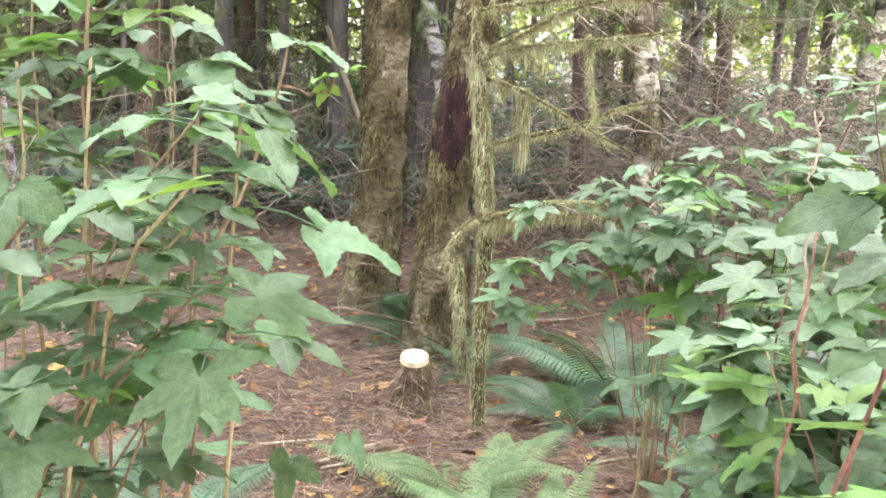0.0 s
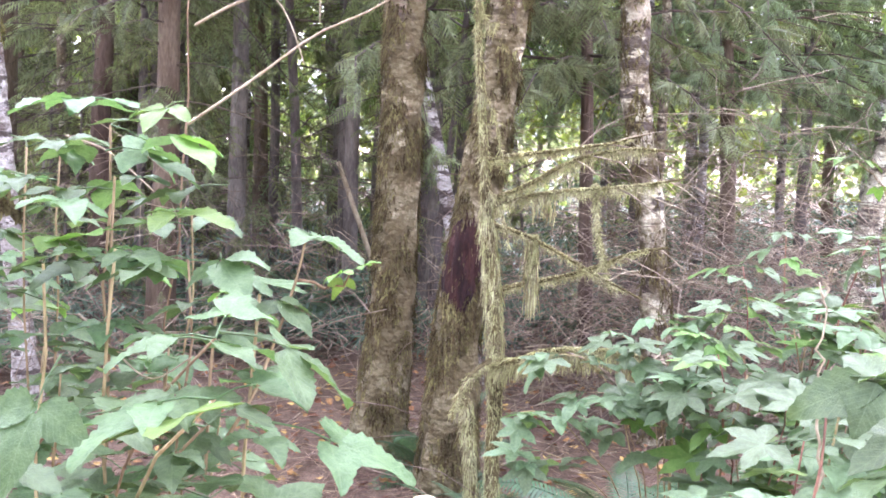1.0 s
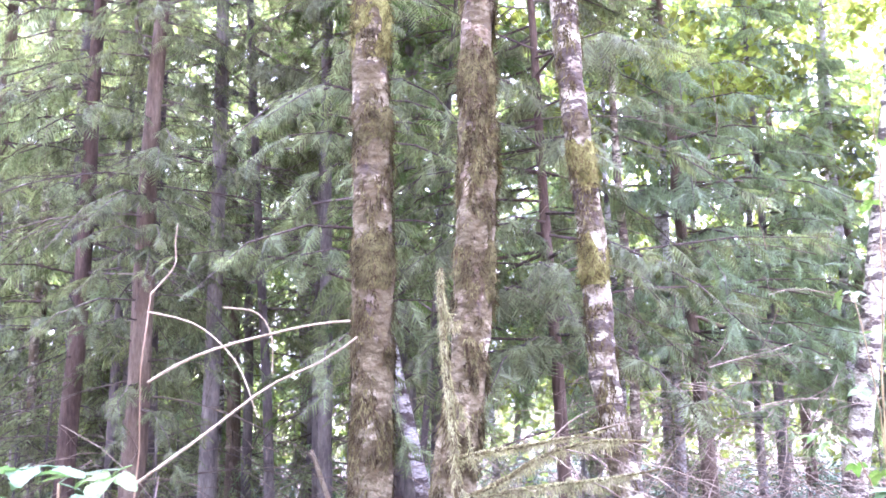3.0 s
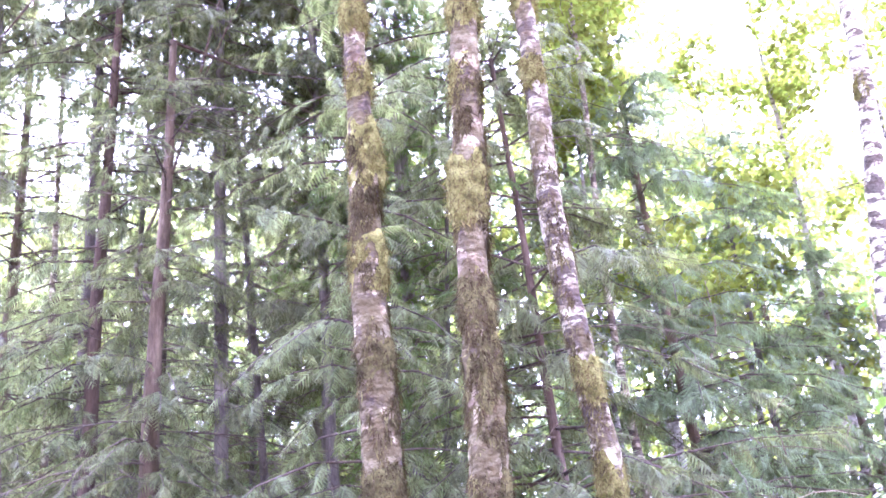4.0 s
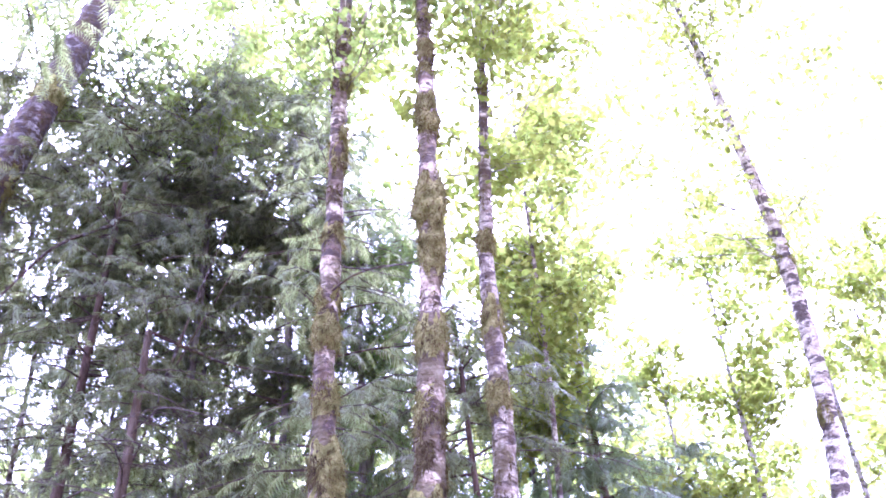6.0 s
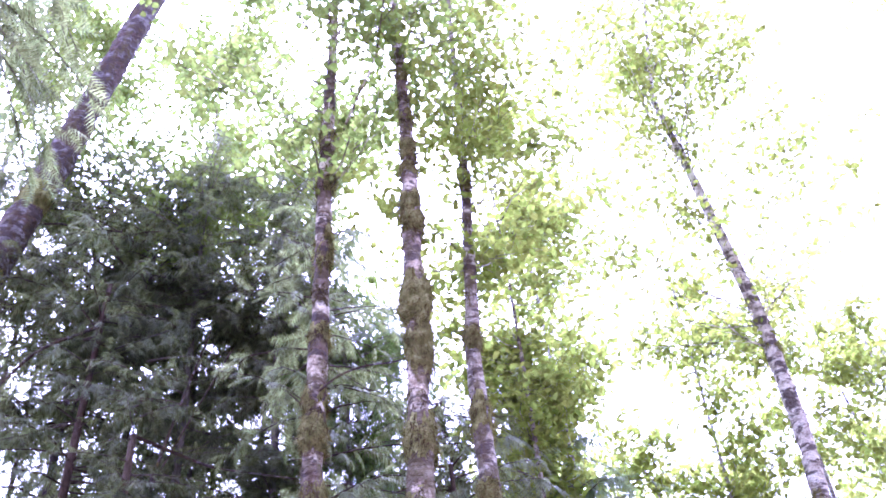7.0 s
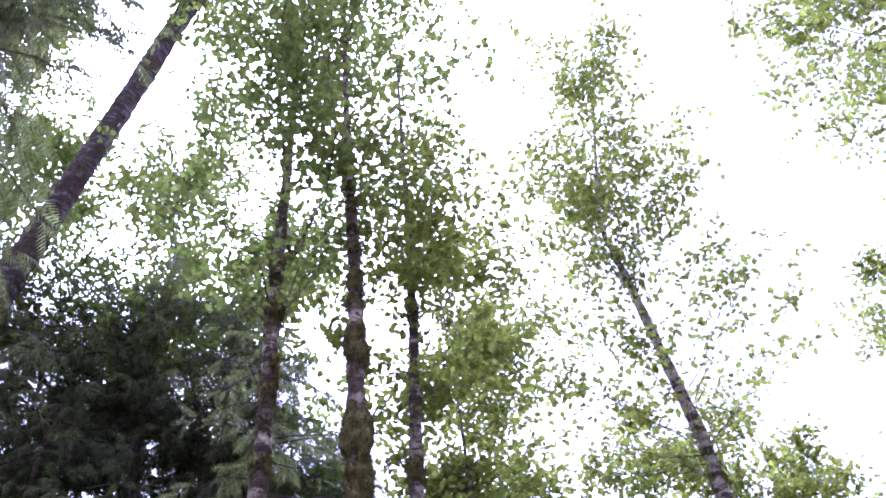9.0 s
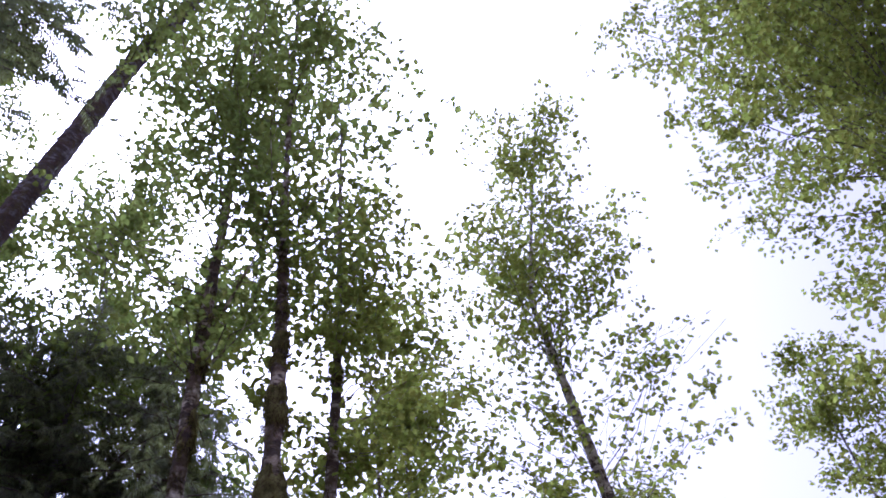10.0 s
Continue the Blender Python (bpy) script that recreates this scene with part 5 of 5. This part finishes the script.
# ---- the dead sapling hung with moss ----
def dead_sapling():
    g0 = ground_z(0.13, 4.1)
    s = thing("dead_sapling", (0.10, 4.1, g0), "dead sapling with bare branches hung with yellow-green moss", "dead tree")
    o = np.array([0.13, 4.1, g0])
    W = lambda pts: np.array(pts) - o
    stem = smooth_path(W([(0.15, 4.02, g0 - 0.03), (0.14, 4.06, 0.0), (0.15, 4.12, 0.66), (0.115, 4.22, 1.1), (0.085, 4.27, 1.35), (0.06, 4.28, 1.7), (0.03, 4.28, 2.0), (0.02, 4.22, 2.34)]), 46)
    rad = np.interp(stem[:, 2], [0, 0.9, 1.5, 1.7, 2.6], [0.036, 0.034, 0.033, 0.020, 0.012])
    part("stem", tube(Geo(), stem, rad * 0.8, 10, 0.3, 0.05), M_BROWNMOSS, s)
    g = Geo()
    moss_blades(g, stem, rad * 0.85, 7000, 0.034, 0.0032, flare=0.4)
    moss_blades(g, stem, rad, 300, 0.06, 0.004, flare=0.12)
    moss_blades(g, stem, rad + 0.004, 500, 0.08, 0.005, lo=0.35, hi=0.62, flare=0.12)
    tagged(part("stem_moss", g, M_PALEMOSS, s, "yellow-green hanging moss"), kind="stuff")
    boughs = [([(0.09, 4.27, 1.54), (0.2, 4.26, 1.565), (0.32, 4.26, 1.58), (0.63, 4.26, 1.63), (0.75, 4.22, 1.67)], 0.012, 330, 0.035),
              ([(0.10, 4.26, 1.37), (0.2, 4.26, 1.41), (0.28, 4.26, 1.45), (0.40, 4.24, 1.53), (0.53, 4.22, 1.585), (0.70, 4.18, 1.61), (0.86, 4.14, 1.60)], 0.013, 520, 0.06),
              ([(0.11, 4.26, 1.34), (0.20, 4.25, 1.38), (0.32, 4.24, 1.41), (0.50, 4.22, 1.43), (0.70, 4.2, 1.45), (0.9, 4.15, 1.49)], 0.012, 560, 0.06),
              ([(0.09, 4.27, 1.27), (0.18, 4.26, 1.255), (0.27, 4.26, 1.22), (0.40, 4.24, 1.16), (0.56, 4.2, 1.07), (0.75, 4.15, 0.98)], 0.011, 260, 0.05),
              ([(0.14, 4.26, 0.98), (0.25, 4.27, 1.015), (0.39, 4.27, 1.04), (0.55, 4.25, 1.09), (0.70, 4.22, 1.17), (0.85, 4.18, 1.2)], 0.013, 420, 0.05),
              ([(0.13, 4.1, 0.68), (0.22, 3.95, 0.74), (0.30, 3.88, 0.80), (0.42, 3.86, 0.82), (0.60, 3.86, 0.82), (0.78, 3.86, 0.78)], 0.016, 900, 0.075),
              ([(0.15, 4.1, 0.70), (0.28, 4.0, 0.74), (0.42, 4.02, 0.76)], 0.018, 420, 0.08),
              ([(0.12, 4.05, 0.72), (0.04, 3.95, 0.68), (-0.02, 3.9, 0.58), (-0.03, 3.88, 0.5)], 0.013, 200, 0.05),
              ([(0.54, 4.22, 1.46), (0.56, 4.22, 1.25), (0.60, 4.22, 1.08), (0.63, 4.22, 0.98)], 0.009, 420, 0.05),
              ([(0.02, 4.26, 2.2), (0.07, 4.25, 2.1), (0.12, 4.22, 2.12)], 0.006, 120, 0.06),
              ([(0.05, 4.28, 1.85), (0.12, 4.24, 1.7), (0.16, 4.22, 1.45)], 0.004, 90, 0.05),
              ([(0.10, 4.26, 1.42), (0.16, 4.2, 1.3), (0.19, 4.15, 1.15)], 0.004, 90, 0.05)]
    for pts, r, n, ln in boughs:
        line = smooth_path(W(pts), 16)
        b = part("branch", tube(Geo(), line, np.linspace(r, r * 0.35, 16), 6, 0.25, 0.03), M_BROWNMOSS, s)
        g = Geo()
        moss_blades(g, line, np.linspace(r * 1.1, r * 0.45, 16), int(n * 3.2), 0.02, 0.0045, hi=0.9, flare=0.7)
        moss_blades(g, line, np.linspace(r * 0.4, r * 0.2, 16), n, ln * 0.9, 0.0035, hi=0.85, flare=0.3)
        moss_blades(g, line, np.linspace(r * 1.1, r * 0.6, 16), int(n * 1.5), 0.034, 0.005, hi=0.85, flare=0.6, patch=-0.15)
        tagged(part("moss", g, M_PALEMOSS, b, "yellow-green hanging moss"), kind="stuff")
        if len(pts) > 4:
            for _ in range(4):
                t = RNG.uniform(0.45, 1)
                p = np.array([np.interp(t, np.linspace(0, 1, 16), line[:, c]) for c in range(3)])
                tw = branch_line(p, RNG.uniform(0.6, 2.5), RNG.uniform(0.12, 0.4), RNG.normal(0, 0.3), 0.2, 6, 0.15)
                part("twig", tube(Geo(), tw, np.linspace(0.0035, 0.0015, 6), 4, cap=False), M_TWIG, b)
    # curtains of moss that hang free
    for top, ln, w, n in (((0.29, 4.26, 1.22), 0.30, 0.05, 260), ((0.45, 3.86, 0.80), 0.08, 0.2, 260), ((0.66, 3.86, 0.79), 0.11, 0.10, 240), ((0.33, 4.24, 1.40), 0.12, 0.1, 120)):
        g = Geo()
        p = np.array(top) - o
        for row in range(3):
            line = p + np.c_[np.linspace(-w / 2, w / 2, 8), np.zeros(8), -np.full(8, row * ln * 0.28)]
            moss_blades(g, line, 0.012, n // 3, ln * 0.5, 0.006, flare=0.1)
        tagged(part("moss_curtain", g, M_PALEMOSS, s, "yellow-green curtain of moss"), kind="stuff")
    # a broken mossy stake leaning beside it
    st = thing("broken_stake", (0.04, 4.7, g0), "broken mossy stake draped with brown-green moss", "dead wood")
    q = np.array([0.04, 4.7, g0])
    line = smooth_path(np.array([(0.05, 4.66, g0 - 0.03), (0.03, 4.68, 0.05), (0.01, 4.72, 0.25), (0.0, 4.73, 0.37)]) - q, 18)
    part("stake", tube(Geo(), line, np.linspace(0.027, 0.022, 18), 9, 0.3, 0.05), M_BROWNMOSS, st)
    g = Geo()
    moss_blades(g, line, np.linspace(0.027, 0.030, 18), 1500, 0.06, 0.006, flare=0.2)
    tagged(part("hanging_moss", g, M_PALEMOSS, st), kind="stuff")


dead_sapling()


# ---- the rotten hollow on the second alder ----
def rotten_hollow():
    h = thing("rotten_hollow", (-0.02, 5.185, 0.95), "dark red patch of rotten wood on the alder", "rotten wood")
    g = Geo()
    n, k = 35, 41
    v, f = [], []
    for i in range(n):
        t = i / (n - 1)
        z = -0.20 + 0.47 * t
        half = 0.95 * (math.sin(math.pi * min(1, 0.12 + 0.83 * t)) ** 0.6) * (1 + 0.5 * noise.noise((t * 7, 2, 1)))
        for j in range(k):
            a = -math.pi / 2 - 0.4 + half * (2 * j / (k - 1) - 1)
            edge = 1 - abs(2 * j / (k - 1) - 1) ** 4
            r = 0.142 + 0.010 * edge + 0.010 * noise.noise((a * 6, z * 9, 4))
            v.append((r * math.cos(a) + 0.05 * t * t, r * math.sin(a), z + 0.11 * (2 * t - 1) * (noise.noise((a * 7, 9, 1)) + 0.6 * noise.noise((a * 19, 3, 1)))))
    for i in range(n - 1):
        for j in range(k - 1):
            side, end = abs(2 * (j + 0.5) / (k - 1) - 1), abs(2 * (i + 0.5) / (n - 1) - 1)
            worn = 0.5 * noise.noise((j * 0.33, i * 0.16, 5)) + 0.35 * noise.noise((j * 0.8, i * 0.4, 9))
            if max(side, 0.9 * end) + worn < 0.86:
                f.append((i * k + j, i * k + j + 1, (i + 1) * k + j + 1, (i + 1) * k + j))
    g.add(v, f)
    part("rotten_wood", g, M_ROT, h)


rotten_hollow()


# ---- stump, stick, litter ----
def stump():
    x, y = -0.17, 4.32
    s = thing("cut_stump", (x, y, ground_z(x, y)), "small cut stump with a fresh pale top in needle litter", "stump")
    line = np.array([(0, 0, -0.03), (0.005, 0, 0.05), (0, 0, 0.14), (-0.005, 0, 0.24)])
    part("trunk", tube(Geo(), smooth_path(line, 10), np.interp(np.linspace(0, 1, 10), [0, 0.3, 1], [0.13, 0.095, 0.062]), 16, 0.2, 0.06), M_BROWNMOSS, s)
    g = Geo()
    moss_blades(g, smooth_path(line, 10), np.linspace(0.12, 0.064, 10), 700, 0.07, 0.005, flare=0.5, hi=0.92)
    tagged(part("needle_fringe", g, M_LITTER, s, "brown needles and moss clinging to the sides"), kind="stuff")
    g = Geo()
    k = 24
    ring = [(0.066 * math.cos(2 * math.pi * j / k) * (1 + 0.05 * noise.noise((j * 0.6, 0, 3))), 0.066 * math.sin(2 * math.pi * j / k)) for j in range(k)]
    v = [(p[0] - 0.005, p[1], 0.228 + 0.16 * p[1]) for p in ring] + [(p[0] * 0.97 - 0.005, p[1] * 0.97, 0.252 + 0.18 * p[1]) for p in ring] + [(-0.005, 0, 0.249)]
    f = [(j, (j + 1) % k, k + (j + 1) % k, k + j) for j in range(k)] + [(k + j, k + (j + 1) % k, 2 * k) for j in range(k)]
    g.add(v, f)
    part("cut_face", g, M_CUT, s, "fresh pale sawn top", smooth=False)


stump()


def ground_sticks():
    st = thing("bleached_stick", (-0.39, 3.75, ground_z(-0.39, 3.75)), "bleached stick lying on the needle litter", "stick")
    part("stick", tube(Geo(), smooth_path([(-0.14, -0.12, 0.02), (0, 0.01, 0.03), (0.15, 0.12, 0.03)], 10), np.linspace(0.012, 0.008, 10), 7, 0.15, 0.03), M_PALETWIG, st)
    for i in range(26):
        x, y = RNG.uniform(-2.2, 1.6), RNG.uniform(2.4, 6.5)
        a, ln = RNG.uniform(0, math.pi), RNG.uniform(0.25, 0.9)
        st = thing("fallen_branch", (x, y, ground_z(x, y)), "thin fallen branch on the forest floor", "branch", "fallen branches")
        pts = [(math.cos(a) * ln * (u - 0.5) + RNG.normal(0, 0.03), math.sin(a) * ln * (u - 0.5) + RNG.normal(0, 0.03), 0.015 + 0.03 * RNG.uniform()) for u in (0, 0.33, 0.66, 1)]
        part("wood", tube(Geo(), smooth_path(pts, 9), np.linspace(0.009, 0.004, 9), 5, 0.2, 0.03), M_PALETWIG if RNG.uniform() < 0.25 else M_TWIG, st)


ground_sticks()


def litter():
    n = 5200
    xy = np.c_[RNG.normal(0, 2.6, n), RNG.normal(4.0, 3.2, n)]
    z = np.array([ground_z(*p) for p in xy]) + RNG.uniform(0.004, 0.03, n)
    g = Geo().many(*LEAF, placed(turns(n, (0.0, 0.35), 0.35), RNG.uniform(0.03, 0.085, n), np.c_[xy, z]))
    tagged(part("leaf_litter", g, M_DEADLEAF, smooth=False), "scattered brown dead leaves on the floor", "leaf litter", kind="stuff")
    g = Geo()
    for i in range(7000):
        x, y = (RNG.uniform(-3.4, 3.4), RNG.uniform(-2.0, 9.0)) if i % 2 else (RNG.normal(-0.2, 0.8), RNG.normal(3.9, 1.0))
        a, ln = RNG.uniform(0, 2 * math.pi), RNG.uniform(0.08, 0.4)
        p = np.array([x, y, ground_z(x, y) + RNG.uniform(0.005, 0.05)])
        d = np.array([math.cos(a), math.sin(a), RNG.normal(0, 0.12)]) * ln
        b = RNG.normal(0, 0.12, 3) * ln * (1, 1, 0.5)
        tube(g, [p, p + 0.5 * d + b, p + d], [0.0026, 0.0021, 0.0012], 3, cap=False)
    tagged(part("twig_litter", g, M_LITTER), "tangle of fine brown twigs on the floor", "twig litter", kind="stuff")
    g = Geo()
    for _ in range(4400):
        pick = RNG.uniform()
        x, y = (RNG.normal(-2.4, 1.2), RNG.normal(7.5, 1.5)) if pick < 0.25 else (RNG.normal(2.4, 1.1), RNG.normal(9.0, 1.8)) if pick < 0.55 else (RNG.normal(1.6, 0.75), RNG.normal(7.0, 0.7))
        if y < 5.6 and x > 0:
            continue
        z = ground_z(x, y) + abs(RNG.normal(0, 0.75 if pick < 0.55 else 0.95))
        ln = RNG.uniform(0.25, 0.9)
        line = branch_line((x, y, z), RNG.uniform(0, 2 * math.pi), ln, RNG.normal(0.1, 0.4), RNG.uniform(0, 0.7), 5, 0.2)
        tube(g, line, np.linspace(0.004, 0.0015, 5), 3, cap=False)
    tagged(part("dead_brush", g, M_TWIG), "thicket of bare brown twigs under the conifers", "dead brush", kind="stuff")


litter()
